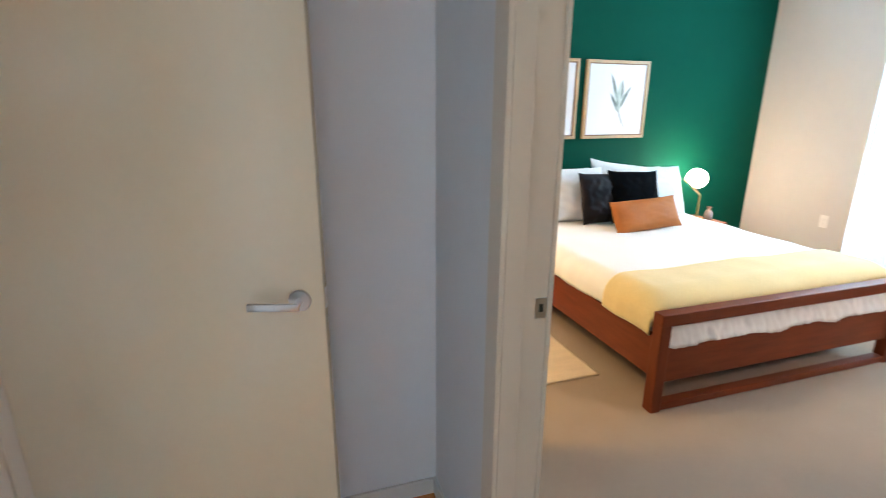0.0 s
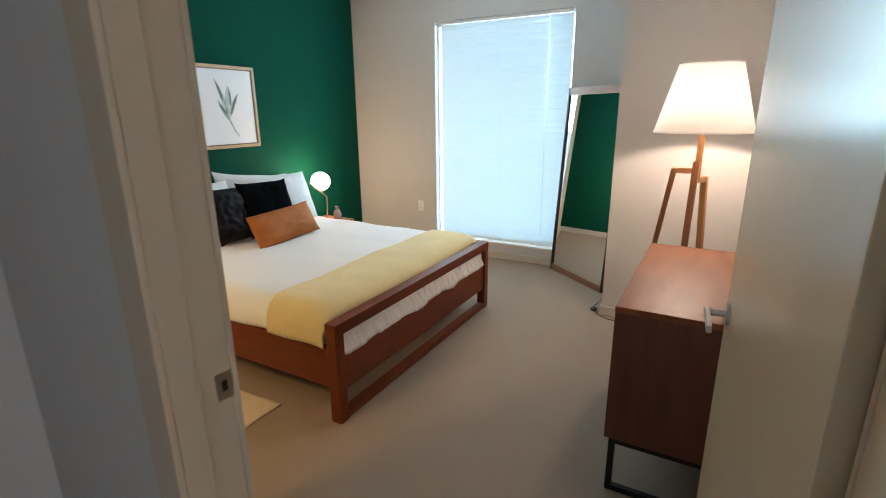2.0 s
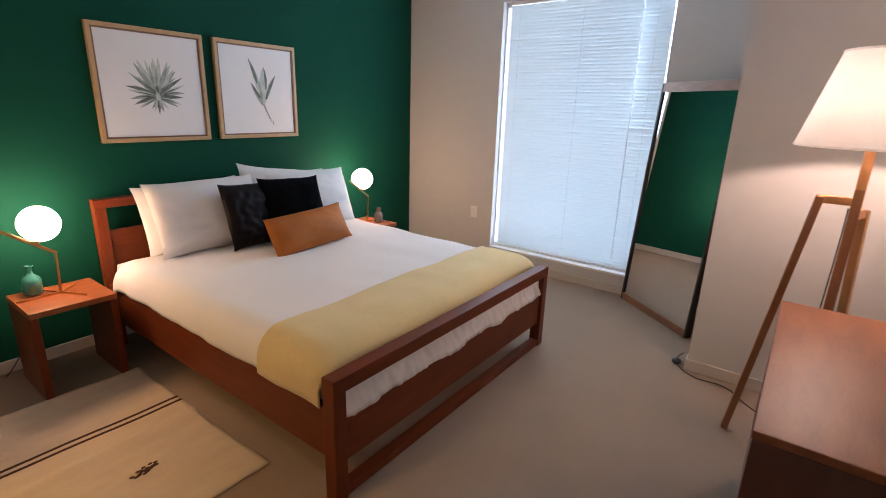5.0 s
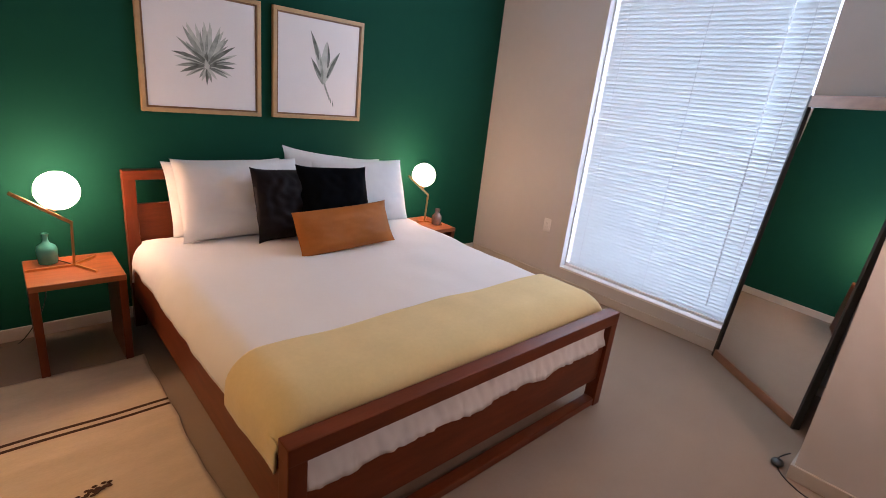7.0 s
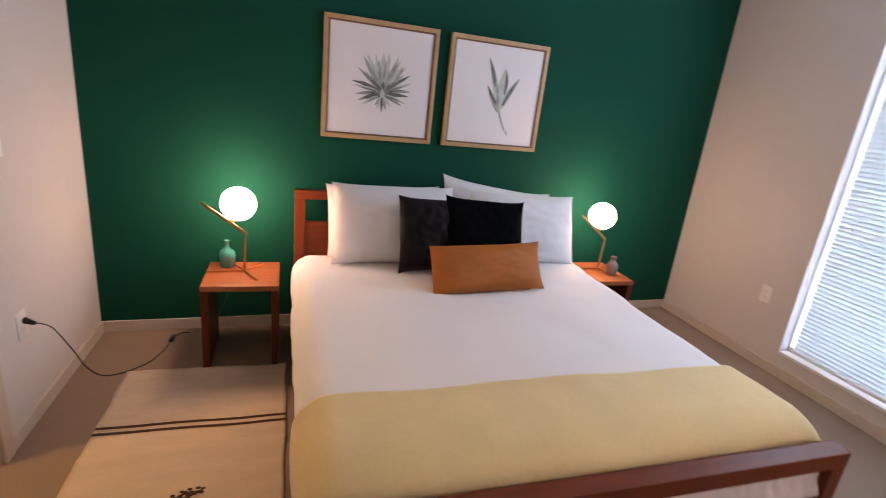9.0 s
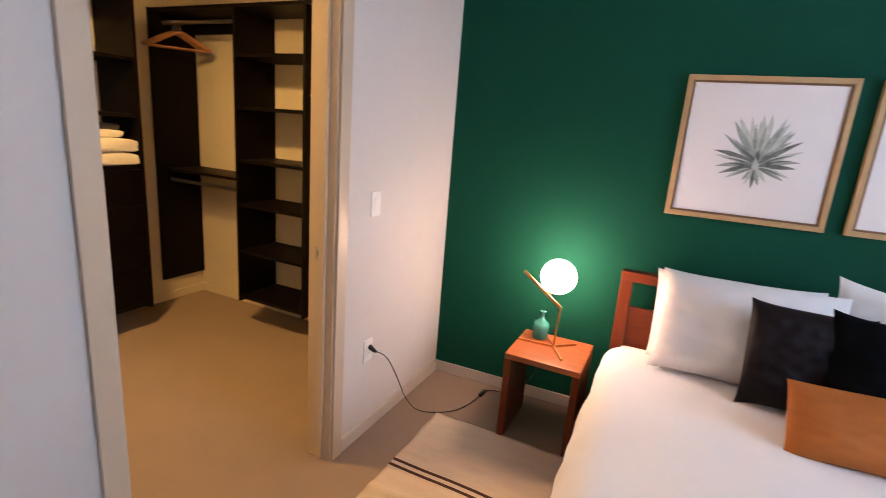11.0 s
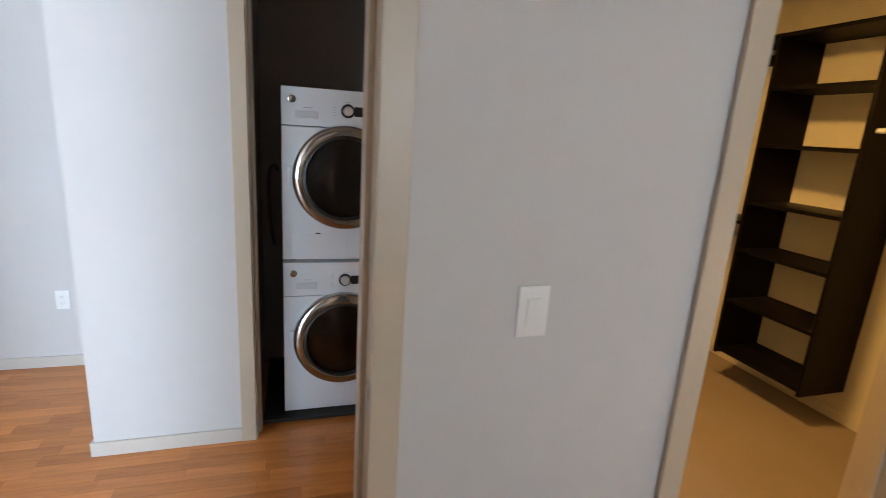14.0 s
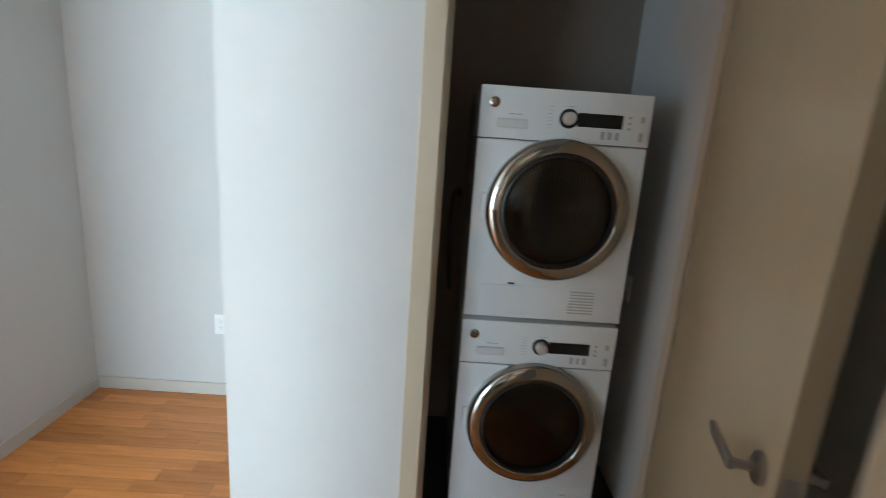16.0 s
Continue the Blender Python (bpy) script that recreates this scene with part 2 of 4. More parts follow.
ORANGE = material("tan_leather", (0.43, 0.13, 0.018), 0.62, vary=0.2, scale=7, bump=0.25, bump_scale=60, spec=0.3)
RUG = material("cream_woven_rug", (0.66, 0.53, 0.39), 0.95, vary=0.14, scale=5, bump=0.8, bump_scale=160, stretch=(1, 3, 1), fine=0.15)
RUGDARK = material("rug_dark_brown_yarn", (0.075, 0.032, 0.02), 0.95, vary=0.3, scale=40, bump=0.6, bump_scale=200)
BRASS = material("brushed_brass", (0.60, 0.34, 0.15), 0.32, metal=1.0, vary=0.12, scale=30)
SILVER = material("bright_silver", (0.82, 0.82, 0.82), 0.30, metal=0.7, vary=0.08, scale=30)
PALEPLASTIC = material("pale_grey_plastic", (0.62, 0.63, 0.64), 0.4, vary=0.06, scale=20)
STEEL = material("satin_nickel", (0.46, 0.43, 0.40), 0.28, metal=1.0, vary=0.08, scale=40)
CHROME = material("chrome_ring", (0.40, 0.38, 0.35), 0.10, metal=1.0, vary=0.05, scale=10)
DARKMETAL = material("black_steel", (0.02, 0.018, 0.016), 0.45, metal=0.6, vary=0.2, scale=12)
BLACKPLASTIC = material("black_plastic", (0.012, 0.012, 0.013), 0.35, vary=0.2, scale=20)
WHITEPLASTIC = material("white_plastic", (0.80, 0.79, 0.77), 0.35, vary=0.03, scale=10)
ENAMEL = material("white_enamel", (0.76, 0.78, 0.80), 0.22, vary=0.03, scale=3, coat=0.4)
GREYPLASTIC = material("grey_plastic", (0.42, 0.43, 0.44), 0.4, vary=0.08, scale=20)
DRUM = material("drum_steel", (0.10, 0.09, 0.085), 0.3, metal=1.0, vary=0.2, scale=8)
ESPRESSO = material("espresso_melamine", (0.005, 0.003, 0.0025), 0.45, spec=0.12, vary=0.35, scale=4, stretch=(6, 6, 1), bump=0.04, bump_scale=70)
TOWEL = material("white_towel", (0.78, 0.74, 0.66), 0.98, vary=0.06, scale=12, bump=0.9, bump_scale=180, sheen=0.3)
GREYTOWEL = material("grey_towel", (0.10, 0.095, 0.09), 0.98, vary=0.2, scale=12, bump=0.9, bump_scale=180, sheen=0.2)
HANGERWOOD = material("hanger_wood", (0.38, 0.17, 0.06), 0.4, vary=0.25, scale=9, stretch=(2, 6, 6))
TEALGLASS = material("teal_ceramic", (0.035, 0.22, 0.19), 0.12, vary=0.25, scale=12, coat=0.6)
SMOKEGLASS = material("smoky_silver_glass", (0.30, 0.25, 0.22), 0.18, metal=0.6, vary=0.25, scale=20)
GLOBE = glowing("lit_opal_glass", (1.0, 0.67, 0.37), GLOBE_POWER)
SHADE = see_through("lamp_shade_cloth", (0.93, 0.92, 0.90), 0.62, 0.8)
SLAT = see_through("blind_slat", (0.80, 0.86, 0.87), 0.36, 0.4)
CORD = material("white_cord", (0.75, 0.76, 0.78), 0.7, vary=0.05, scale=30)
GLASS = clear_glass("window_glass")
PORTHOLE = clear_glass("tinted_porthole_glass", (0.30, 0.27, 0.25), 0.02)
MIRROR = material("silvered_mirror", (0.90, 0.92, 0.91), 0.012, metal=1.0)
PAN = material("dark_rubber_pan", (0.022, 0.021, 0.020), 0.6, vary=0.3, scale=8, bump=0.2, bump_scale=80)

# ---- structure ----
TOP = 2.75           # ceiling
HEAD = 2.40          # head of the door openings
X_W0, X_W1 = 0.722, 0.845     # west bedroom wall
Y_S, Y_N = 0.335, 4.155      # bedroom's south wall, and the north wall's west end
SKEW = 1.85                   # the north wall runs out of square
NORTH = pose(0.845, Y_N, 0, 0, 0, SKEW)


def north(x):
    """Where the north wall stands at x."""
    return Y_N + (x - 0.845) * math.tan(radians(SKEW))


X_E = 4.975
setting(part("floor", boxes([(0.76, 0.335, -0.06, 5.1, 4.34, 0.0), (-1.72, 1.99, -0.06, 0.76, 4.45, 0.0)]), CARPET), "beige cut-pile carpet in bedroom and closet", "carpet")
setting(part("floor_hall", boxes([(-1.75, -1.05, -0.06, 0.76, 1.99, -0.012), (0.76, -6.6, -0.06, 5.4, 0.335, -0.012), (-0.3, -6.6, -0.06, 0.76, -1.05, -0.012)]), PLANK), "subfloor under oak strip floor in the hall", "floor")
setting(part("ceiling", boxes([(-1.75, -6.6, TOP, 5.4, 4.5, TOP + 0.1)]), CEILING), "white painted flat ceiling", "ceiling")
setting(part("wall_north", made(box, -0.06, 0, -0.06, 4.26, 0.12, TOP, 0.0, NORTH), GREEN), "deep green painted accent wall behind the bed", "wall")
wy0, wy1, wz0, wz1 = 1.793, 3.225, 0.168, 2.39
setting(part("wall_east", boxes([(X_E, 0.2, -0.06, 5.1, wy0, TOP), (X_E, wy1, -0.06, 5.1, 4.30, TOP), (X_E, wy0, -0.06, 5.1, wy1, wz0), (X_E, wy0, wz1, 5.1, wy1, TOP)]), WALL), "pale grey wall with a tall window", "wall")
setting(part("wall_south", boxes([(X_W1, 0.2, -0.06, X_E, Y_S, TOP)]), WALL), "pale grey wall behind the dresser", "wall")
setting(part("wall_projection", boxes([(3.96, Y_S, -0.06, X_E, 1.18, TOP)]), WALL), "pale grey boxed-out wall beside the floor lamp", "wall")
dy0, dy1 = 0.350, 1.318      # bedroom door, rough opening
cy0, cy1 = 2.138, 3.065       # closet door, rough opening
setting(part("wall_west", boxes([(X_W0, 0.2, -0.06, X_W1, dy0, TOP), (X_W0, dy1, -0.06, X_W1, cy0, TOP), (X_W0, cy1, -0.06, X_W1, Y_N, TOP),
                                 (X_W0, dy0, HEAD, X_W1, dy1, TOP), (X_W0, cy0, HEAD, X_W1, cy1, TOP)]), WALL), "pale grey wall with bedroom and closet doorways", "wall")
# closet
setting(part("wall_closet_west", boxes([(-1.72, 1.86, -0.06, -1.567, 4.45, TOP)]), CLOSETWALL), "cream closet wall behind dark shelving", "wall")
setting(part("wall_closet_north", boxes([(-1.567, 4.30, -0.06, X_W1 - 0.05, 4.45, TOP)]), CLOSETWALL), "cream closet wall behind the shelf tower", "wall")
setting(part("wall_closet_south", boxes([(-1.567, 1.86, -0.06, X_W0, 1.98, TOP)]), WALL), "pale grey wall between hall and closet", "wall")
setting(part("wall_closet_east", boxes([(X_W0 - 0.004, 1.98, -0.06, X_W0, cy0, TOP), (X_W0 - 0.004, cy1, -0.06, X_W0, 4.3, TOP), (X_W0 - 0.004, cy0, HEAD, X_W0, cy1, TOP)]), CLOSETWALL), "cream closet wall beside its doorway", "wall")
# hall and laundry niche
X_L = -0.565
ly0, ly1 = 0.955, 1.86
setting(part("wall_laundry", boxes([(X_L - 0.11, 0.263, -0.06, X_L, ly0, TOP), (X_L - 0.11, ly0, HEAD, X_L, ly1, TOP), (-1.535, 0.263, -0.06, X_L - 0.11, 0.375, TOP)]), WALL), "pale grey wall corner beside the laundry niche", "wall")
# niche walls behind the machines, with the recess's shade painted in
setting(part("wall_niche", boxes([(-1.5, 0.90, -0.06, X_L - 0.11, 0.957, TOP), (-1.5, 0.957, -0.06, -1.42, 1.86, TOP)]), SHADEDWALL), "walls of the laundry niche, shade put into their colour", "wall")
setting(part("wall_niche_side", boxes([(-1.42, 1.852, -0.06, X_L - 0.002, 1.86, TOP)]), WALL), "pale grey side wall of the laundry niche", "wall")
setting(part("wall_hall_west", boxes([(-1.75, -1.05, -0.06, -1.535, 0.375, TOP)]), WALL), "pale grey wall at the end of the hall", "wall")
setting(part("wall_hall_south", boxes([(-1.535, -1.05, -0.06, -0.3, -0.9, TOP)]), WALL), "pale grey wall of the hall", "wall")
setting(part("wall_living_west", boxes([(-0.42, -6.6, -0.06, -0.3, -1.05, TOP)]), WALL), "plain grey wall of the living room", "wall")
setting(part("wall_living_south", boxes([(-0.3, -6.6, -0.06, 5.4, -6.5, TOP)]), WALL), "plain grey wall of the living room", "wall")
setting(part("wall_living_east", boxes([(5.2, -6.5, -0.06, 5.35, -5.6, TOP), (5.2, -0.6, -0.06, 5.35, 0.2, TOP), (5.2, -5.6, -0.06, 5.35, -0.6, 0.2), (5.2, -5.6, 2.4, 5.35, -0.6, TOP)]), WALL), "plain wall with a wide window opening", "wall")


def baseboard(runs):
    """Boards along walls, each from one end to the other with its outer side."""
    bm = bmesh.new()
    for x0, y0, x1, y1 in runs:
        box(bm, min(x0, x1), min(y0, y1), 0.0, max(x0, x1), max(y0, y1), 0.070, 0.003)
    return bm


T = 0.013
setting(part("baseboard", baseboard([(X_E - T, 1.18, X_E, north(X_E) - T), (3.96 - T, Y_S, 3.96, 1.18 + T), (3.96, 1.18, X_E - T, 1.18 + T),
                                     (X_W1, Y_S, 3.96 - T, Y_S + T), (X_W1, 1.366, X_W1 + T, 2.075), (X_W1, 3.13, X_W1 + T, Y_N - T)]), BASE), "beige painted baseboard round the bedroom", "baseboard")
setting(part("baseboard_north", made(box, 0.0, -T, 0, 4.14, 0.0, 0.070, 0.003, NORTH), BASE), "beige painted baseboard under the green wall", "baseboard")
setting(part("baseboard_hall", baseboard([(X_L, 0.25, X_L + T, 0.905), (-1.535 + T, 0.25, X_L, 0.263), (-1.535, -0.9, -1.535 + T, 0.263), (-1.535 + T, -0.9, -0.3, -0.9 + T),
                                          (X_L, 1.847, X_W0 - T, 1.86), (X_W0 - T, 1.366, X_W0, 1.86)]), BASE), "beige painted baseboard of the hall", "baseboard")
setting(part("baseboard_closet", baseboard([(-1.567, 1.98, -1.567 + T, 4.3), (-1.567 + T, 4.3 - T, 0.69, 4.3)]), CLOSETWALL), "cream baseboard in the closet", "baseboard")


def door_frame(name, x0, x1, y0, y1, stop, label, room_lap=0.008, out=0.06):
    """A painted frame round an opening in a wall along y: jambs with a stop, and flat casings on both faces."""
    top = thing(name, label, "door frame")
    top["kind"] = "structure"
    for nm, ya, yb, inner in (("jamb", y0, y0 + 0.016, y0 + 0.028), ("jamb", y1 - 0.016, y1, y1 - 0.028)):
        bm = boxes([(x0 - 0.002, ya, 0, x1 + 0.002, yb, HEAD)], 0.0015)
        box(bm, stop[0], min(inner, yb if inner < ya else ya), 0, stop[1], max(inner, ya if inner > yb else yb), HEAD - 0.016, 0.002)
        part(nm, bm, TRIM, top)
    part("head", boxes([(x0 - 0.002, y0 + 0.016, HEAD - 0.016, x1 + 0.002, y1 - 0.016, HEAD)], 0.001), TRIM, top)
    for xa, xb in ((x0 - 0.016, x0 - 0.0025), (x1 + 0.0025, x1 + 0.016)):
        lap = 0.0275 if stop[0] < x0 and xb < x0 else (room_lap if xa > x1 else 0.008)
        for ya, yb in ((y0 - out, y0 + lap), (y1 - lap, y1 + out)):
            part("casing", boxes([(xa, ya, 0, xb, yb, HEAD + 0.06)], 0.003), TRIM, top)
        part("head_casing", boxes([(xa, y0 + lap, HEAD - lap, xb, y1 - lap, HEAD + 0.06)], 0.003), TRIM, top)
    return top


bed_frame_door = door_frame("door_frame", X_W0, X_W1, dy0, dy1, (X_W0 - 0.002, X_W0 + 0.052), "beige painted wooden frame of the bedroom doorway", 0.018, 0.046)
closet_frame = door_frame("door_frame", X_W0, X_W1, cy0, cy1, (X_W0 + 0.05, X_W0 + 0.085), "beige painted wooden frame of the closet doorway")
laundry_frame = door_frame("door_frame", X_L - 0.11, X_L, ly0, ly1, (X_L - 0.10, X_L - 0.05), "beige painted wooden frame of the laundry niche")


def strike_plate(parent, x, y, z, side):
    """A latch plate with its hole, let into a jamb that faces side."""
    bm = bmesh.new()
    d = 0.0018 * side
    for r in ((-0.017, -0.028, 0.017, -0.011), (-0.017, 0.011, 0.017, 0.028), (-0.017, -0.011, -0.006, 0.011), (0.006, -0.011, 0.018, 0.011)):
        box(bm, x + r[0], min(y, y + d), z + r[1], x + r[2], max(y, y + d), z + r[3], 0.0)
    ob = part("strike_plate", bm, STEEL, parent, "satin nickel strike plate")
    part("latch_hole", boxes([(x - 0.006, min(y, y + d * 0.3), z - 0.011, x + 0.006, max(y, y + d * 0.3), z + 0.011)]), BLACKPLASTIC, ob)
    return ob


strike_plate(bed_frame_door, 0.829, dy1 - 0.016, 1.015, -1)
strike_plate(closet_frame, 0.764, cy1 - 0.016, 1.0, -1)


def lever(parent, x, y, z, side, reach, rise=0.0):
    """A lever handle on a door that lies along x: rose, neck and a flat lever to the side of reach."""
    bm = bmesh.new()
    m = pose(x, y, z, -90 * side)
    turned(bm, [(0.0, 0.0), (0.030, 0.0), (0.0305, 0.004), (0.0285, 0.009), (0.0, 0.0095)], 32, m)
    rose = part("rose", bm, STEEL, parent, "satin nickel rose", smooth=True)
    bm = bmesh.new()
    rod(bm, (x, y + side * 0.008, z), (x, y + side * 0.052, z), 0.0095, 16)
    part("neck", bm, STEEL, rose, smooth=True)
    bm = bmesh.new()
    box(bm, min(x - 0.01 * reach, x + 0.125 * reach), y + side * 0.051 - 0.006, z - 0.010, max(x - 0.01 * reach, x + 0.125 * reach), y + side * 0.051 + 0.006, z + 0.010, 0.003)
    part("lever", bm, STEEL, rose, smooth=True)


def flush_door(name, label, m, width, height, levers, knuckle=1, latch=1.012):
    """A plain slab door hinged at its origin, lying along +x, with hinges and lever handles."""
    top = thing(name, label, "door", "", m)
    part("slab", boxes([(0.002, -0.022, 0.012, width, 0.022, height)], 0.002), DOORPAINT, top)
    for z in (0.22, 1.18, height - 0.2):
        bm = bmesh.new()
        rod(bm, (-0.004, knuckle * 0.026, z - 0.05), (-0.004, knuckle * 0.026, z + 0.05), 0.006, 10)
        part("hinge", bm, STEEL, top, smooth=True)
    part("latch_plate", boxes([(width - 0.0005, -0.011, latch - 0.03, width + 0.0012, 0.011, latch + 0.03)]), STEEL, top)
    for side in levers:
        lever(top, width - 0.065, 0.022 * side, latch, side, -1)
    return top


flush_door("bedroom_door", "open beige painted flush door with a satin lever handle", pose(0.866, 0.372, 0, 0, 0, 4.0), 0.885, 2.37, (1, -1), -1)
flush_door("laundry_door", "open beige painted flush door of the laundry niche", pose(-0.552, 1.832, 0, 0, 0, -16), 0.908, 2.37, (1, -1), latch=0.998)

# ---- window and blind ----
window = thing("window_1", "tall white window behind a lowered venetian blind", "window")
window["kind"] = "structure"
for r in ((5.04, wy0, wz0, 5.075, wy0 + 0.012, wz1), (5.04, wy1 - 0.012, wz0, 5.075, wy1, wz1), (5.04, wy0 + 0.012, wz0, 5.075, wy1 - 0.012, wz0 + 0.04), (5.04, wy0 + 0.012, wz1 - 0.04, 5.075, wy1 - 0.012, wz1)):
    part("window_frame", boxes([r], 0.003), WHITEPLASTIC, window)
pane = part("pane", boxes([(5.045, wy0 + 0.012, wz0 + 0.04, 5.051, wy1 - 0.012, wz1 - 0.04)]), GLASS, window, "clear glass pane")
pane.visible_shadow = False
part("window_sill", boxes([(X_E - 0.008, wy0 + 0.002, wz0 - 0.012, 5.04, wy1 - 0.002, wz0 + 0.006)], 0.003), WHITEPLASTIC, window, "white window sill")

backdrop = part("backdrop", boxes([(9.0, -6.0, -3.0, 9.02, 11.0, 9.0)]), glowing("bright_sky_distance", (0.76, 0.89, 1.0), 1.7))
setting(backdrop, "plain bright daylight beyond the window", "backdrop")
BX = 5.0
by0, by1 = wy0 + 0.014, wy1 - 0.070
blind = thing("venetian_blind", "lowered white metal venetian blind, slats nearly closed", "blind")
part("headrail", boxes([(BX - 0.014, by0, wz1 - 0.032, BX + 0.014, by1, wz1 - 0.002)], 0.002), WHITEPLASTIC, blind)
part("bottom_rail", boxes([(BX - 0.012, by0, wz0 + 0.03, BX + 0.012, by1, wz0 + 0.044)], 0.003), WHITEPLASTIC, blind)
bm = bmesh.new()
for s in (-1, 1):
    pts = []
    for k in range(5):
        u = -1 + k / 2
        pts.append((u * 0.0190, 0.0030 * (1 - u * u) + 0.0004 * s))
    rows_ = [[bm.verts.new((px, yy, pz)) for px, pz in pts] for yy in (by0, by1)]
    for k in range(4):
        bm.faces.new((rows_[0][k], rows_[0][k + 1], rows_[1][k + 1], rows_[1][k]))
slat = part("slat", bm, SLAT, blind)
PITCH = 0.0270
n_slats = int((wz1 - 0.045 - wz0 - 0.055) / PITCH)
for i in range(n_slats + 1):
    ob = slat if i == 0 else new("slat", slat.data)
    ob.parent = blind
    z = wz0 + 0.058 + i * PITCH
    tilt = 64.0 + 0.2 * math.sin(i * 1.7) + 0.3 * math.sin(i * 0.31)
    ob.matrix_basis = pose(BX + 0.0003 * math.sin(i * 2.3), 0, z, 0.02 * math.sin(i * 3.1), tilt, 0)
for y in (by0 + 0.10, (by0 + by1) / 2, by1 - 0.10):
    bm = bmesh.new()
    rod(bm, (BX - 0.021, y, wz0 + 0.04), (BX - 0.021, y, wz1 - 0.03), 0.0011, 6)
    rod(bm, (BX + 0.021, y, wz0 + 0.04), (BX + 0.021, y, wz1 - 0.03), 0.0011, 6)
    part("ladder_cord", bm, CORD, blind)
bm = bmesh.new()
for k in range(86):
    z = wz1 - 0.06 - k * 0.024
    turned(bm, [(0.0, z), (0.004, z + 0.004), (0.005, z + 0.011), (0.004, z + 0.018), (0.0, z + 0.022)], 6, pose(BX - 0.031, by0 + 0.21, 0))
part("pull_chain", bm, CORD, blind, "white beaded pull chain")


# ---- bed ----
bed = thing("bed", "made queen bed with reddish-brown wooden frame and footboard", "bed")
BXL, BXR, BYF, BYH = 1.915, 3.695, 2.02, 4.10
for x0 in (BXL, BXR - 0.06):
    part("foot_post", boxes([(x0, BYF, 0.0, x0 + 0.06, BYF + 0.065, 0.481)], 0.004), BEDWOOD_Z, bed)
    part("head_post", boxes([(x0, BYH - 0.06, 0.0, x0 + 0.06, BYH, 0.875)], 0.004), BEDWOOD_Z, bed)
part("foot_top_rail", boxes([(BXL - 0.001, BYF - 0.001, 0.478, BXR + 0.001, BYF + 0.066, 0.541)], 0.005), BEDWOOD, bed)
part("foot_panel", boxes([(BXL + 0.058, BYF + 0.018, 0.160, BXR - 0.058, BYF + 0.046, 0.362)], 0.003), BEDWOOD, bed)
part("foot_bottom_rail", boxes([(BXL + 0.058, BYF + 0.006, 0.004, BXR - 0.058, BYF + 0.060, 0.045)], 0.004), BEDWOOD, bed)
part("head_top_rail", boxes([(BXL - 0.001, BYH - 0.061, 0.872, BXR + 0.001, BYH + 0.001, 0.925)], 0.005), BEDWOOD, bed)
part("head_panel", boxes([(BXL + 0.058, BYH - 0.045, 0.25, BXR - 0.058, BYH - 0.018, 0.735)], 0.003), BEDWOOD, bed)
for x0 in (BXL + 0.008, BXR - 0.038):
    part("side_rail", boxes([(x0, BYF + 0.064, 0.19, x0 + 0.03, BYH - 0.058, 0.41)], 0.004), BEDWOOD_Y, bed)
for k in range(9):
    y = BYF + 0.2 + k * 0.21
    part("bed_slat", boxes([(BXL + 0.038, y, 0.20, BXR - 0.038, y + 0.08, 0.22)], 0.002), BEDWOOD, bed)
bm = boxes([(BXL + 0.05, BYF + 0.075, 0.222, BXR - 0.05, BYH - 0.065, 0.54)], 0.04)
tagged(part("mattress", bm, SHEET, smooth=True), "white mattress in the bed frame, mostly covered", "mattress")


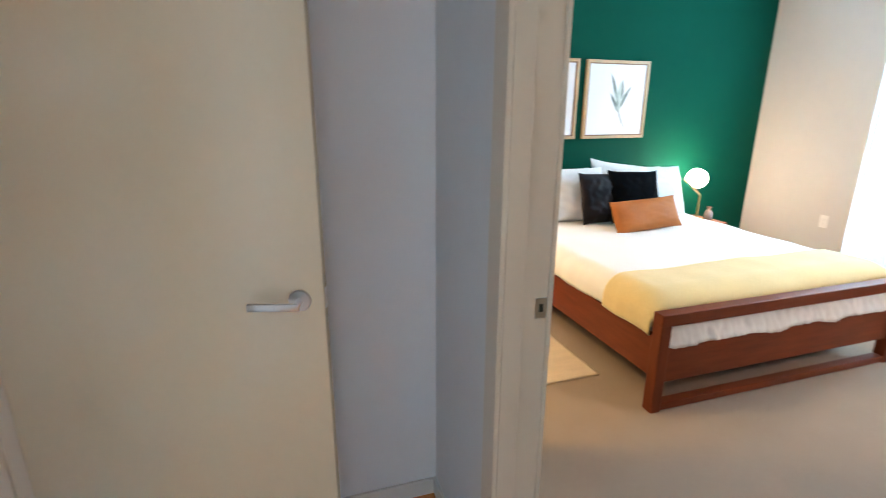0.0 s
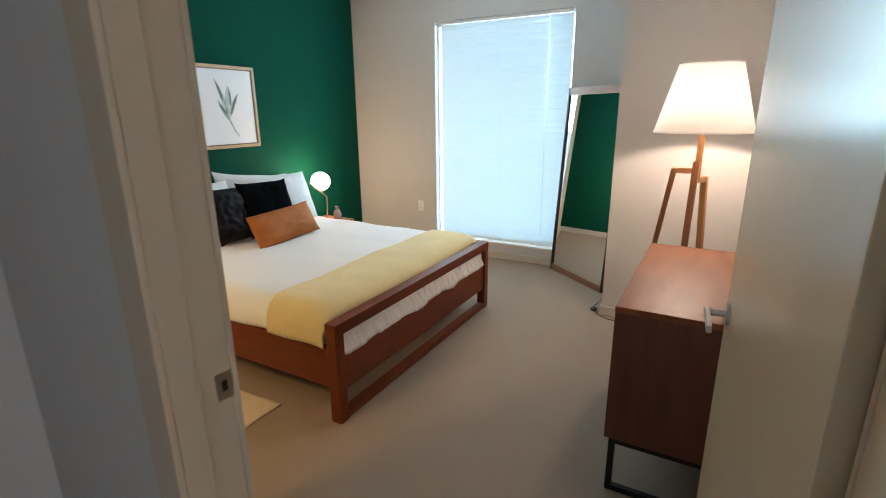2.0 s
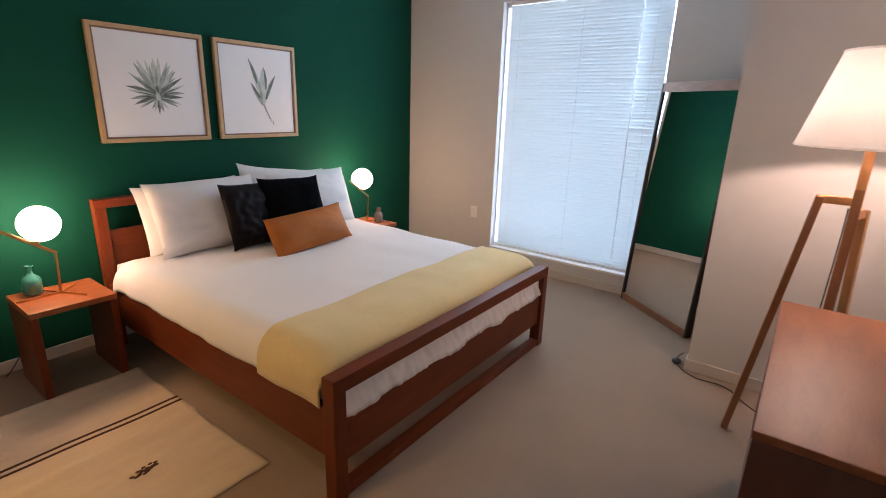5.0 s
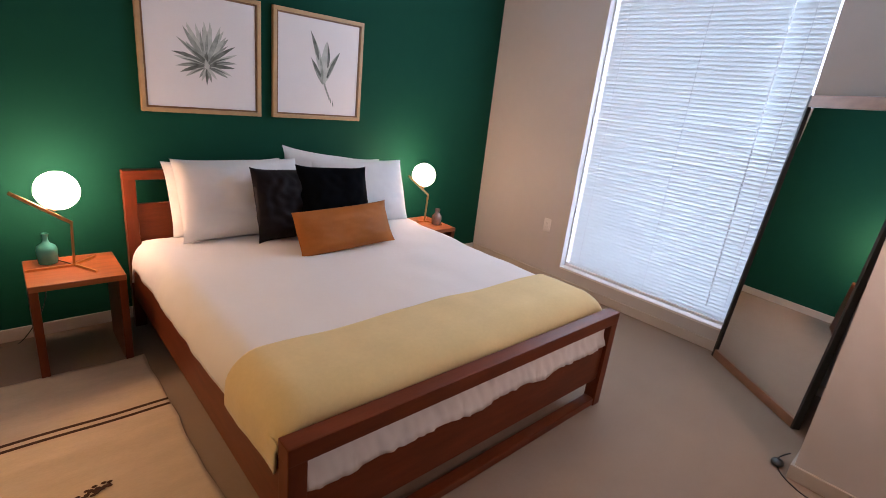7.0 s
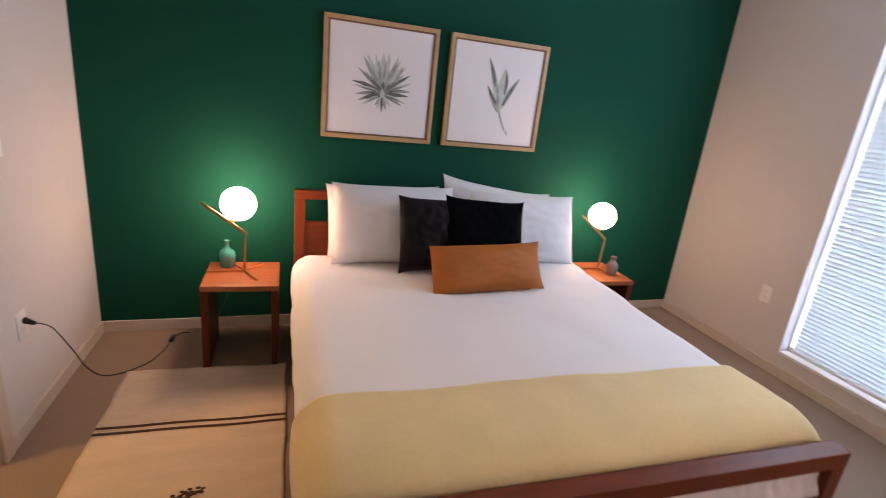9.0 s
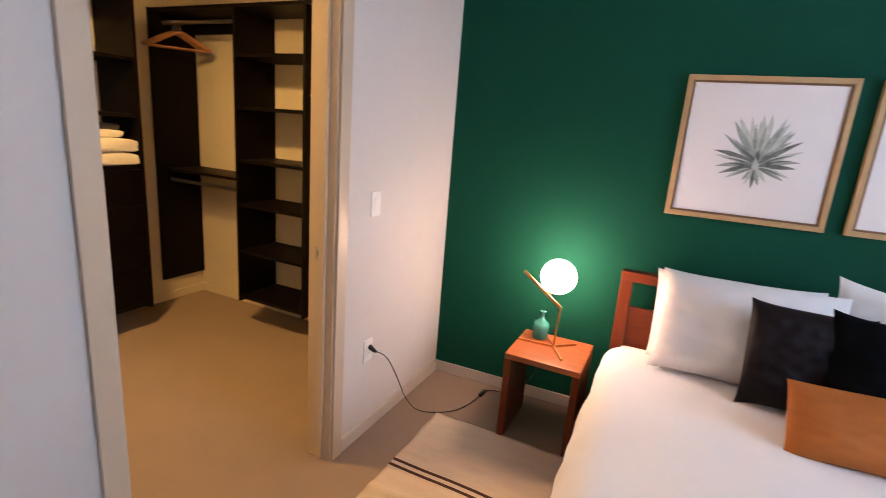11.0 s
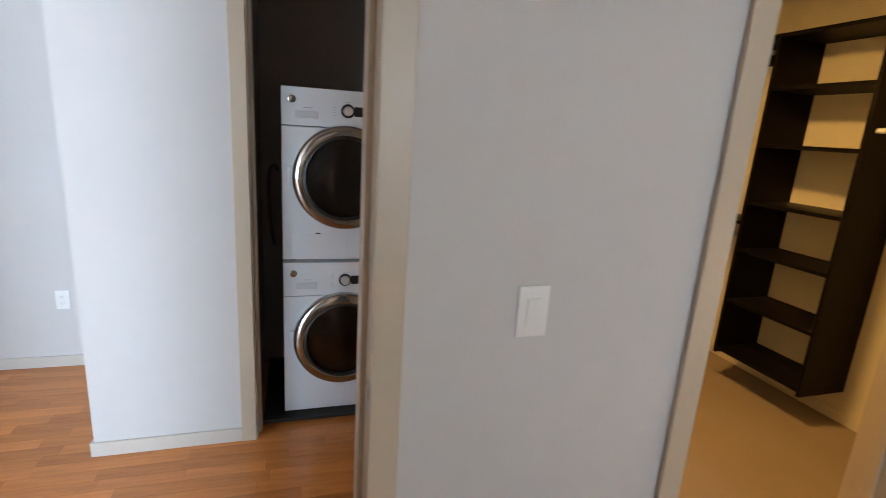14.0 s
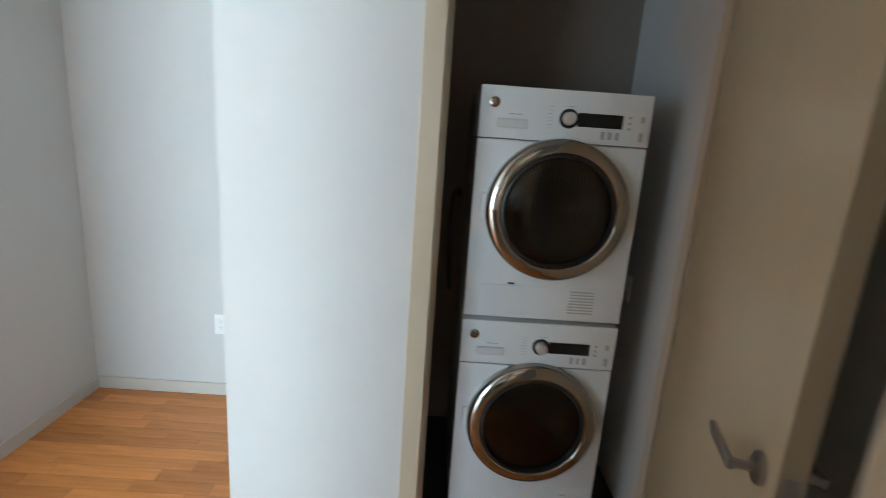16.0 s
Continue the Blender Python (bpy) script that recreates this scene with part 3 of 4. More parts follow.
def drape(name, y0, y1, lift, mat, edge_l, edge_r, label, category, top=0.585, foot=0.0, seed=0.0, thick=0.012, nx=90, ny=90, round_head=0.0):
    """A cloth over the mattress: a profile down one side, over the top and down the other, with soft waves."""
    bm = bmesh.new()
    r = 0.11
    prof = []
    arc = math.pi * r / 2
    for k in range(nx + 1):
        prof.append(k / nx)
    grid = []
    for j in range(ny + 1):
        v = j / ny
        y = y0 + (y1 - y0) * v
        row = []
        spill = 0.03 * min(1.0, max(0.0, (y - 2.3) / 1.4))
        xl, xr = BXL + 0.020 - lift - spill, BXR - 0.020 + lift + spill
        wav = noise.noise(Vector((y * 5 + seed, 1.7, 0.3)))
        zl, zr = edge_l + 0.016 * wav, edge_r + 0.016 * noise.noise(Vector((y * 5 + seed, 9.2, 4.0)))
        t = top + lift
        left, right = t - r - zl, t - r - zr
        flat = xr - xl - 2 * r
        total = left + right + 2 * arc + flat
        for u in prof:
            s = u * total
            if s < left:
                x, z, n = xl, zl + s, (-1, 0)
            elif s < left + arc:
                a = (s - left) / r
                x, z, n = xl + r - r * math.cos(a), t - r + r * math.sin(a), (-math.cos(a), math.sin(a))
            elif s < left + arc + flat:
                x, z, n = xl + r + s - left - arc, t, (0, 1)
            elif s < left + 2 * arc + flat:
                a = (s - left - arc - flat) / r
                x, z, n = xr - r + r * math.sin(a), t - r + r * math.cos(a), (math.sin(a), math.cos(a))
            else:
                x, z, n = xr, t - r - (s - left - 2 * arc - flat), (1, 0)
            yy = y
            d = 0.012 * noise.noise(Vector((x * 2.2 + seed, y * 2.2, z * 3))) + 0.007 * noise.noise(Vector((x * 5, y * 5 + seed, z * 8))) + (0.006 * noise.noise(Vector((seed, y * 11, z * 2))) if abs(n[0]) > 0.5 else 0.0)
            if foot and y < y0 + foot:
                q = 1 - (y - y0) / foot
                z -= 0.085 * (1 - math.sqrt(max(0.0, 1 - q * q))) * (1 if n[1] > 0.2 else 0.2)
            if round_head and y > y1 - round_head:
                q = 1 - (y1 - y) / round_head
                z -= 0.10 * (1 - math.sqrt(max(0.0, 1 - q * q)))
            row.append(bm.verts.new((x + n[0] * d, yy, z + n[1] * d)))
        grid.append(row)
    for p, q in zip(grid, grid[1:]):
        for k in range(nx):
            bm.faces.new((p[k], p[k + 1], q[k + 1], q[k]))
    ob = part(name, bm, mat, smooth=80, sheet=True)
    so = ob.modifiers.new("thickness", "SOLIDIFY")
    so.thickness, so.offset = thick, 1.0
    return tagged(ob, label, category)


drape("duvet", BYF + 0.150, 3.93, 0.0, LINEN, 0.424, 0.424, "smooth white duvet spread over the bed", "duvet", foot=0.14, round_head=0.10, thick=0.010)
drape("blanket", BYF + 0.082, 2.475, 0.016, BLANKET, 0.42, 0.42, "pale yellow throw folded across the bed's foot", "blanket", foot=0.14, thick=0.009, ny=44)
# gathered white sheet that hangs inside the footboard
bm = bmesh.new()
nk = 300
rows_ = []
for zi in range(9):
    v = zi / 8
    row = []
    for k in range(nk + 1):
        x = BXL + 0.065 + (BXR - BXL - 0.13) * k / nk
        sag = max(0.0, noise.noise(Vector((x * 4.6, 0.2, 8.1))))
        low = 0.361 - 0.045 * sag + 0.007 * noise.noise(Vector((x * 24, 3.2, 1.1)))
        fold = noise.noise(Vector((x * 13 + 2 * v, v * 2.2, 2.0))) + 0.7 * noise.noise(Vector((x * 30 - 3 * v, v * 4, 5.0)))
        y = BYF + 0.062 - 0.044 * v - 0.016 * (0.3 + v) * (0.4 + fold)
        if 0.53 - (0.53 - low) * v < 0.372:
            y = min(y, BYF + 0.013)
        y = max(y, BYF + 0.002)
        row.append(bm.verts.new((x, y, 0.53 - (0.53 - low) * v)))
    rows_.append(row)
for p, q in zip(rows_, rows_[1:]):
    for k in range(nk):
        bm.faces.new((p[k], p[k + 1], q[k + 1], q[k]))
sh = part("bed_sheet", bm, SHEET, smooth=80)
sh.modifiers.new("thickness", "SOLIDIFY").thickness = 0.003
tagged(sh, "gathered white bed sheet tucked in behind the footboard", "sheet")


def cushion(name, w, h, t, mat, m, label, category, seed=0.0, ears=0.035, wrinkle=0.009, group="", n=36, seam=None):
    """A stuffed cushion standing in the x-z plane, with drawn-out corners and soft folds."""
    bm = bmesh.new()
    for side in (-1, 1):
        g = []
        for j in range(n + 1):
            row = []
            for i in range(n + 1):
                u, v = -1 + 2 * i / n, -1 + 2 * j / n
                inset = 1 - ears * ((1 - abs(v) ** 4) * abs(u) ** 4)
                insetv = 1 - ears * 1.6 * ((1 - abs(u) ** 4) * abs(v) ** 4)
                prof = ((1 - abs(u) ** 2.8) * (1 - abs(v) ** 2.8)) ** 0.68
                nz = noise.noise(Vector((u * 1.6 + seed, v * 1.6, side * 2.0 + seed)))
                nf = noise.noise(Vector((u * 5 + seed, v * 5, side + 4.0)))
                d = side * t / 2 * prof * (1 + 0.22 * nz) + wrinkle * nf * (0.3 + prof) * (1 if prof > 0 else 0)
                if prof <= 1e-6:
                    d = 0.008 * math.sin(seed + 3 * u + 2 * v)
                row.append(bm.verts.new((u * w / 2 * inset, d, v * h / 2 * insetv + h / 2)))
            g.append(row)
        for p, q in zip(g, g[1:]):
            for k in range(n):
                f = (p[k], p[k + 1], q[k + 1], q[k])
                bm.faces.new(f if side < 0 else f[::-1])
    bmesh.ops.remove_doubles(bm, verts=bm.verts, dist=0.0005)
    ob = part(name, bm, mat, smooth=75)
    ob.matrix_basis = m
    tagged(ob, label, category, group)
    return ob


P = "pillows against the headboard"
cushion("pillow", 0.68, 0.43, 0.20, LINEN, pose(2.432, 3.84, 0.585, -18, -1, 2), "plump white pillow leaning on the wooden headboard", "pillow", 1.0, group=P)
cushion("pillow", 0.71, 0.46, 0.23, LINEN, pose(2.462, 3.70, 0.592, -22, 0, 0), "plump white pillow leaning on another white pillow", "pillow", 2.3, group=P)
cushion("pillow", 0.74, 0.48, 0.20, LINEN, pose(3.09, 3.83, 0.585, -20, 7, -2), "plump white pillow leaning on the wooden headboard", "pillow", 5.1, ears=0.06, group=P)
cushion("pillow", 0.72, 0.45, 0.22, LINEN, pose(3.265, 3.72, 0.590, -23, 1, -2), "plump white pillow leaning on another white pillow", "pillow", 7.7, group=P)
cushion("cushion", 0.42, 0.42, 0.13, DARKLEATHER, pose(2.645, 3.54, 0.60, -16, 2, 6), "dark crushed-velvet square cushion on the bed", "cushion", 3.3, ears=0.05, wrinkle=0.012)
cushion("cushion", 0.46, 0.44, 0.13, BLACKCLOTH, pose(2.90, 3.46, 0.605, -20, 2, -4), "plain black square cushion on the bed", "cushion", 8.8, ears=0.05)
cushion("lumbar_cushion", 0.62, 0.255, 0.12, ORANGE, pose(2.875, 3.27, 0.597, -26, -2.5, 2), "tan leather lumbar cushion in front of the black cushion", "cushion", 4.4, ears=0.03, wrinkle=0.004)


# ---- nightstands and what stands on them ----
def nightstand(m, label):
    top = thing("nightstand", label, "nightstand", "nightstands beside the bed", m)
    part("tabletop", boxes([(-0.19, -0.19, 0.45, 0.19, 0.19, 0.48)], 0.003), STANDWOOD, top)
    part("apron", boxes([(-0.16, 0.168, 0.405, 0.16, 0.182, 0.45)], 0.002), STANDWOOD, top)
    for x in (-0.19, 0.155):
        part("side_panel", boxes([(x, -0.185, 0.0, x + 0.035, 0.185, 0.45)], 0.003), BEDWOOD_Z, top)
    return top


NS1 = nightstand(pose(1.645, 3.858, 0), "small reddish wooden nightstand with open front")
NS2 = nightstand(pose(3.92, 3.885, 0), "small reddish wooden nightstand at the window side")


def globe_lamp(m, label):
    """A brass table lamp: forked foot, upright, slanted arm and an opal globe."""
    top = thing("table_lamp", label, "lamp", "globe lamps beside the bed", m)
    bm = bmesh.new()
    for p in ((0.10, 0.10), (0.075, -0.14), (-0.19, -0.015)):
        beam(bm, (0, 0, 0.0065), (p[0], p[1], 0.0065), 0.010, 0.012, 0.001)
    part("foot", bm, BRASS, top, "forked brass foot")
    part("upright", made(beam, (0, 0, 0.010), (0.010, 0, 0.225), 0.011, 0.011, 0.001, (0, 1, 0)), BRASS, top)
    part("arm", made(beam, (0.014, 0, 0.222), (-0.205, 0.0, 0.385), 0.011, 0.016, 0.001), BRASS, top, "slanted brass arm")
    bm = bmesh.new()
    bmesh.ops.create_uvsphere(bm, u_segments=32, v_segments=20, radius=0.091, matrix=Matrix.Translation((-0.027, 0.03, 0.380)))
    part("globe", bm, GLOBE, top, "lit opal glass globe", smooth=80)
    part("neck", made(rod, (-0.06, 0.004, 0.292), (-0.045, 0.012, 0.312), 0.016, 14), BRASS, top)
    return top


globe_lamp(pose(1.650, 3.885, 0.48), "lit brass table lamp with an opal globe")
globe_lamp(pose(3.975, 3.93, 0.48), "lit brass table lamp with an opal globe")


def bottle(name, m, mat, profile, label):
    bm = bmesh.new()
    turned(bm, profile, 28)
    ob = part(name, bm, mat, smooth=50)
    ob.matrix_basis = m
    return tagged(ob, label, "vase")


bottle("bottle_vase", pose(1.555, 3.965, 0.48), TEALGLASS, [(0.030, 0), (0.040, 0.006), (0.044, 0.04), (0.045, 0.078), (0.038, 0.098), (0.016, 0.112), (0.012, 0.125), (0.013, 0.146), (0.019, 0.158), (0.015, 0.159), (0.010, 0.14)], "glossy teal ceramic bottle vase on the nightstand")
bottle("bottle_vase", pose(4.015, 3.83, 0.48), SMOKEGLASS, [(0.030, 0), (0.038, 0.006), (0.040, 0.05), (0.038, 0.075), (0.024, 0.092), (0.018, 0.10), (0.020, 0.118), (0.025, 0.13), (0.020, 0.131), (0.015, 0.11)], "smoky silver glass bottle vase on the nightstand")


# ---- pictures ----
def leaf(bm, x, z, angle, length, width, y, curve=0.0):
    """A pointed flat leaf in the x-z plane."""
    pts_l, pts_r = [], []
    for k in range(9):
        t = k / 8
        w = width * math.sin(math.pi * min(1.0, t * 0.92 + 0.08)) ** 0.8 * (1 - t * 0.35)
        a = angle + curve * t
        cx = x + length * t * math.cos(a)
        cz = z + length * t * math.sin(a)
        nx_, nz_ = -math.sin(a), math.cos(a)
        pts_l.append(bm.verts.new((cx + nx_ * w / 2, y, cz + nz_ * w / 2)))
        pts_r.append(bm.verts.new((cx - nx_ * w / 2, y, cz - nz_ * w / 2)))
    for k in range(8):
        bm.faces.new((pts_l[k], pts_l[k + 1], pts_r[k + 1], pts_r[k]))


def picture(m, size, label):
    top = thing("framed_print", label, "picture", "pair of framed botanical prints", m)
    h = size / 2
    fw = 0.024
    for r in ((-h, -h, h, -h + fw), (-h, h - fw, h, h), (-h, -h + fw, -h + fw, h - fw), (h - fw, -h + fw, h, h - fw)):
        part("frame_bar", boxes([(r[0], -0.03, r[1], r[2], 0.0, r[3])], 0.003), FRAMEWOOD, top)
    i = h - fw
    lip = []
    for r in ((-i, -i, i, -i + 0.010), (-i, i - 0.010, i, i), (-i, -i + 0.010, -i + 0.010, i - 0.010), (i - 0.010, -i + 0.010, i, i - 0.010)):
        lip.append((r[0], -0.024, r[1], r[2], -0.004, r[3]))
    part("inner_lip", boxes(lip), FRAMELIP, top)
    part("paper", boxes([(-i + 0.0101, -0.019, -i + 0.0101, i - 0.0101, -0.002, i - 0.0101)]), PAPER, top, "white art paper")
    return top


pic = picture(pose(2.393, north(2.393) - 0.001, 1.566, 0, 0, SKEW), 0.674, "framed print of a grey-green agave on white paper")
rng = random.Random(4)
pale, mid, dark = bmesh.new(), bmesh.new(), bmesh.new()
AX, AZ = 0.016, -0.075
# tall washed-out leaves behind, dark narrow leaves to the sides, short ones below
for k in range(17):
    a = radians(52 + k * 4.9 + rng.uniform(-3, 3))
    leaf(pale if k % 4 else mid, AX + 0.02 * math.cos(a), AZ + 0.03, a, 0.17 + 0.045 * rng.random(), 0.034, -0.0194 - 0.00003 * k, rng.uniform(-0.15, 0.15))
for k in range(7):
    a = radians(44 + k * 16 + rng.uniform(-4, 4))
    leaf(mid, AX + 0.01 * math.cos(a), AZ + 0.02, a, 0.13 + 0.05 * rng.random(), 0.020, -0.0200 - 0.00003 * k, rng.uniform(-0.2, 0.2))
for side in (-1, 1):
    for k in range(6):
        a = radians(90 - side * (48 + k * 13 + rng.uniform(-3, 3)))
        leaf((mid, dark, pale)[(k + (side > 0)) % 3], AX + 0.015 * side, AZ + 0.012 - 0.005 * k, a, 0.185 - 0.014 * k + 0.012 * rng.random(), 0.026, -0.0203 - 0.00003 * (k + 6 * (side > 0)), -side * rng.uniform(0.05, 0.22))
        leaf(dark, AX + 0.012 * side, AZ + 0.010 - 0.005 * k, a + side * 0.05, 0.155 - 0.012 * k, 0.010, -0.0208 - 0.00003 * (k + 6 * (side > 0)), -side * 0.12)
for k in range(5):
    a = radians(-128 + k * 19 + rng.uniform(-4, 4))
    leaf((mid, pale, dark, mid, pale)[k], AX, AZ - 0.012, a, 0.075 + 0.025 * rng.random(), 0.022, -0.0213 - 0.00003 * k)
for k in range(9):
    a = radians(20 + k * 17 + rng.uniform(-5, 5))
    leaf(dark if k % 3 else mid, AX, AZ + 0.008, a, 0.045 + 0.045 * rng.random(), 0.020, -0.0216 - 0.00003 * k)
leaf(pale, AX + 0.002, AZ - 0.022, radians(100), 0.055, 0.030, -0.0222)
for ink in (pale, mid, dark):
    bmesh.ops.translate(ink, vec=(0, 0, 0.014), verts=ink.verts)
part("pale_leaves", pale, INKPALE, pic)
part("leaves", mid, INKMID, pic)
part("dark_leaves", dark, INKDARK, pic)
pic2 = picture(pose(3.144, north(3.144) - 0.001, 1.566, 0, 0, SKEW), 0.672, "framed print of a slender grey flower on white paper")
pale, mid, dark = bmesh.new(), bmesh.new(), bmesh.new()


def leaf_to(bm, x0, z0, x1, z1, width, y, curve=0.0):
    """A leaf from its root to its tip."""
    leaf(bm, x0, z0, math.atan2(z1 - z0, x1 - x0) - curve, math.hypot(x1 - x0, z1 - z0), width, y, curve)


for k in range(9):
    t = k / 8
    leaf_to(mid, 0.112 - 0.085 * t ** 0.7, -0.245 + 0.17 * t, 0.105 - 0.088 * t ** 0.7, -0.245 + 0.17 * t + 0.040, 0.010 + 0.012 * t, -0.0194 - 0.00003 * k)
leaf_to(pale, 0.026, -0.07, -0.072, 0.225, 0.050, -0.0199, 0.10)
leaf_to(pale, 0.030, -0.09, 0.045, 0.175, 0.060, -0.0200, -0.12)
leaf_to(pale, 0.034, -0.09, 0.150, 0.120, 0.050, -0.0201, -0.10)
leaf_to(mid, 0.026, -0.10, -0.068, 0.062, 0.034, -0.0202, 0.0)
leaf_to(dark, -0.012, 0.055, -0.076, 0.228, 0.030, -0.0206, 0.10)
leaf_to(dark, 0.058, 0.010, 0.048, 0.178, 0.024, -0.0207, 0.25)
leaf_to(dark, 0.055, -0.055, 0.154, 0.122, 0.028, -0.0208, -0.10)
leaf_to(dark, 0.010, -0.055, -0.070, 0.064, 0.024, -0.0209, 0.0)
leaf_to(mid, 0.020, -0.08, 0.000, 0.070, 0.026, -0.0210, 0.10)
part("pale_leaves", pale, INKPALE, pic2)
part("leaves", mid, INKMID, pic2)
part("dark_leaves", dark, INKDARK, pic2)


# ---- leaning mirror ----
mir = thing("floor_mirror", "tall leaning mirror with a wooden frame and dark sides", "mirror", "",
            Matrix.Translation((4.418, 1.264, 0.003)) @ pose(0, 0, 0, 0, 0, 51.0) @ pose(0, 0, 0, 3.5, 0, 0))
MW, MH = 0.765, 1.715
part("frame_side", boxes([(0, -0.022, 0, 0.016, 0.022, MH)], 0.002), MIRRORSIDE, mir, "dark frame side")
part("frame_side", boxes([(MW - 0.016, -0.022, 0, MW, 0.022, MH)], 0.002), MIRRORSIDE, mir, "dark frame side")
part("frame_bottom", boxes([(0.016, -0.02, 0, MW - 0.016, 0.021, 0.055)], 0.003), MIRRORWOOD, mir, "brown wooden bottom bar")
part("frame_top", boxes([(0.016, -0.02, MH - 0.065, MW - 0.016, 0.021, MH)], 0.003), MIRRORWOOD, mir, "wooden top bar")
part("glass", boxes([(0.016, 0.002, 0.055, MW - 0.016, 0.008, MH - 0.065)]), MIRROR, mir, "silvered mirror glass")
part("back_panel", boxes([(0.016, -0.012, 0.055, MW - 0.016, -0.004, MH - 0.065)]), MIRRORSIDE, mir)


# ---- dresser and floor lamp ----
dr = thing("dresser", "low walnut dresser on a black steel base", "dresser")
DX0, DX1, DY0, DY1 = 2.100, 3.130, 0.352, 0.795
part("dresser_top", boxes([(DX0, DY0, 0.792, DX1, DY1, 0.815)], 0.003), DRESSERTOP_LIT, dr, "walnut top, lamp light put into its lighter colour")
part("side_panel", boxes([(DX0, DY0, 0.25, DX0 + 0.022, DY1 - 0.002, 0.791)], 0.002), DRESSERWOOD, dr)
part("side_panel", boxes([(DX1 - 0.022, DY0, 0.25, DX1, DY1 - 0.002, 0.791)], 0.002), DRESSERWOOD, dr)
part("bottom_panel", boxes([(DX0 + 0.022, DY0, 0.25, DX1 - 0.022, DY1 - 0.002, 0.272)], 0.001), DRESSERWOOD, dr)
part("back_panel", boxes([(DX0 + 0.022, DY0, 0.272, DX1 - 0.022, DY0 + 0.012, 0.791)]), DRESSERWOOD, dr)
for c in range(2):
    for r_ in range(3):
        xa = DX0 + 0.026 + c * 0.491
        za = 0.276 + r_ * 0.172
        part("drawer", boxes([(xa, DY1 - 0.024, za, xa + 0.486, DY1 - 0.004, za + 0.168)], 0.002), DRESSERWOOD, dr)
for x in (DX0 + 0.01, DX1 - 0.035):
    bm = bmesh.new()
    for y in (DY0 + 0.02, DY1 - 0.045):
        box(bm, x, y, 0.0, x + 0.025, y + 0.025, 0.249, 0.002)
    box(bm, x, DY0 + 0.045, 0.0, x + 0.025, DY1 - 0.045, 0.025, 0.002)
    box(bm, x, DY0 + 0.045, 0.224, x + 0.025, DY1 - 0.045, 0.249, 0.002)
    part("base_frame", bm, DARKMETAL, dr, "black steel base frame")
part("base_bar", boxes([(DX0 + 0.036, DY1 - 0.043, 0.226, DX1 - 0.036, DY1 - 0.022, 0.248)], 0.002), DARKMETAL, dr)

LX, LY = 3.466, 0.627
fl = thing("floor_lamp", "lit wooden tripod floor lamp with a white cloth shade", "lamp")
bm = bmesh.new()
zb, zt, rb, rt = 1.398, 1.752, 0.255, 0.158
turned(bm, [(rb, zb), (rt, zt)], 64)
for f in [f for f in bm.faces if len(f.verts) > 4]:
    bm.faces.remove(f)
shade = part("shade", bm, SHADE, fl, "white cloth shade", smooth=60)
shade.location = (LX, LY, 0)
so = shade.modifiers.new("thickness", "SOLIDIFY")
so.thickness = 0.0012
for rr, zz in ((rb, zb), (rt, zt)):
    bm = bmesh.new()
    turned(bm, [(rr - 0.003, zz - 0.004), (rr + 0.002, zz - 0.004), (rr + 0.002, zz + 0.004), (rr - 0.003, zz + 0.004), (rr - 0.003, zz - 0.004)], 64)
    for f in [f for f in bm.faces if len(f.verts) > 4]:
        bm.faces.remove(f)
    part("shade_rim", bm, SHADE, shade)
bm = bmesh.new()
for k in range(3):
    a = radians(20 + 120 * k)
    rod(bm, (0.012 * math.cos(a), 0.012 * math.sin(a), 1.47), ((rb - 0.022) * math.cos(a), (rb - 0.022) * math.sin(a), 1.42), 0.002, 6)
part("shade_spider", bm, DARKMETAL, shade)
part("stem", boxes([(LX - 0.017, LY - 0.017, 1.14, LX + 0.017, LY + 0.017, 1.41)], 0.003), LAMPWOOD, fl, "beech stem")
part("socket", made(rod, (LX, LY, 1.41), (LX, LY, 1.49), 0.018, 16), BLACKPLASTIC, fl, smooth=True)
for ang, zc, out, foot, rise, wood in ((94, 1.180, 0.122, 0.278, 0.012, LAMPWOOD_RED), (176, 1.195, 0.095, 0.29, 0.045, LAMPWOOD_RED), (338, 1.125, 0.100, 0.252, 0.012, LAMPWOOD)):
    a = radians(ang)
    c, s = math.cos(a), math.sin(a)
    part("arm", made(beam, (LX + c * 0.01, LY + s * 0.01, zc), (LX + c * (out + 0.012), LY + s * (out + 0.012), zc), 0.026, 0.032, 0.003), LAMPWOOD, fl)
    part("leg", made(beam, (LX + c * foot, LY + s * foot, 0.006), (LX + c * out, LY + s * out, zc + rise), 0.030, 0.034, 0.003, (-s, c, 0)), wood, fl, "tapered beech leg")
for z in (1.15, 1.21):
    part("bolt", made(rod, (LX - 0.024, LY, z), (LX - 0.016, LY, z), 0.007, 12), DARKMETAL, fl, "dark bolt head")


# ---- rug ----
rug = thing("rug", "cream woven rug with two brown stripes beside the bed", "rug")
RX0, RX1, RY0, RY1 = 1.10, 1.885, 2.425, 3.68
bm = bmesh.new()
nx_, ny_ = 40, 64
g = []
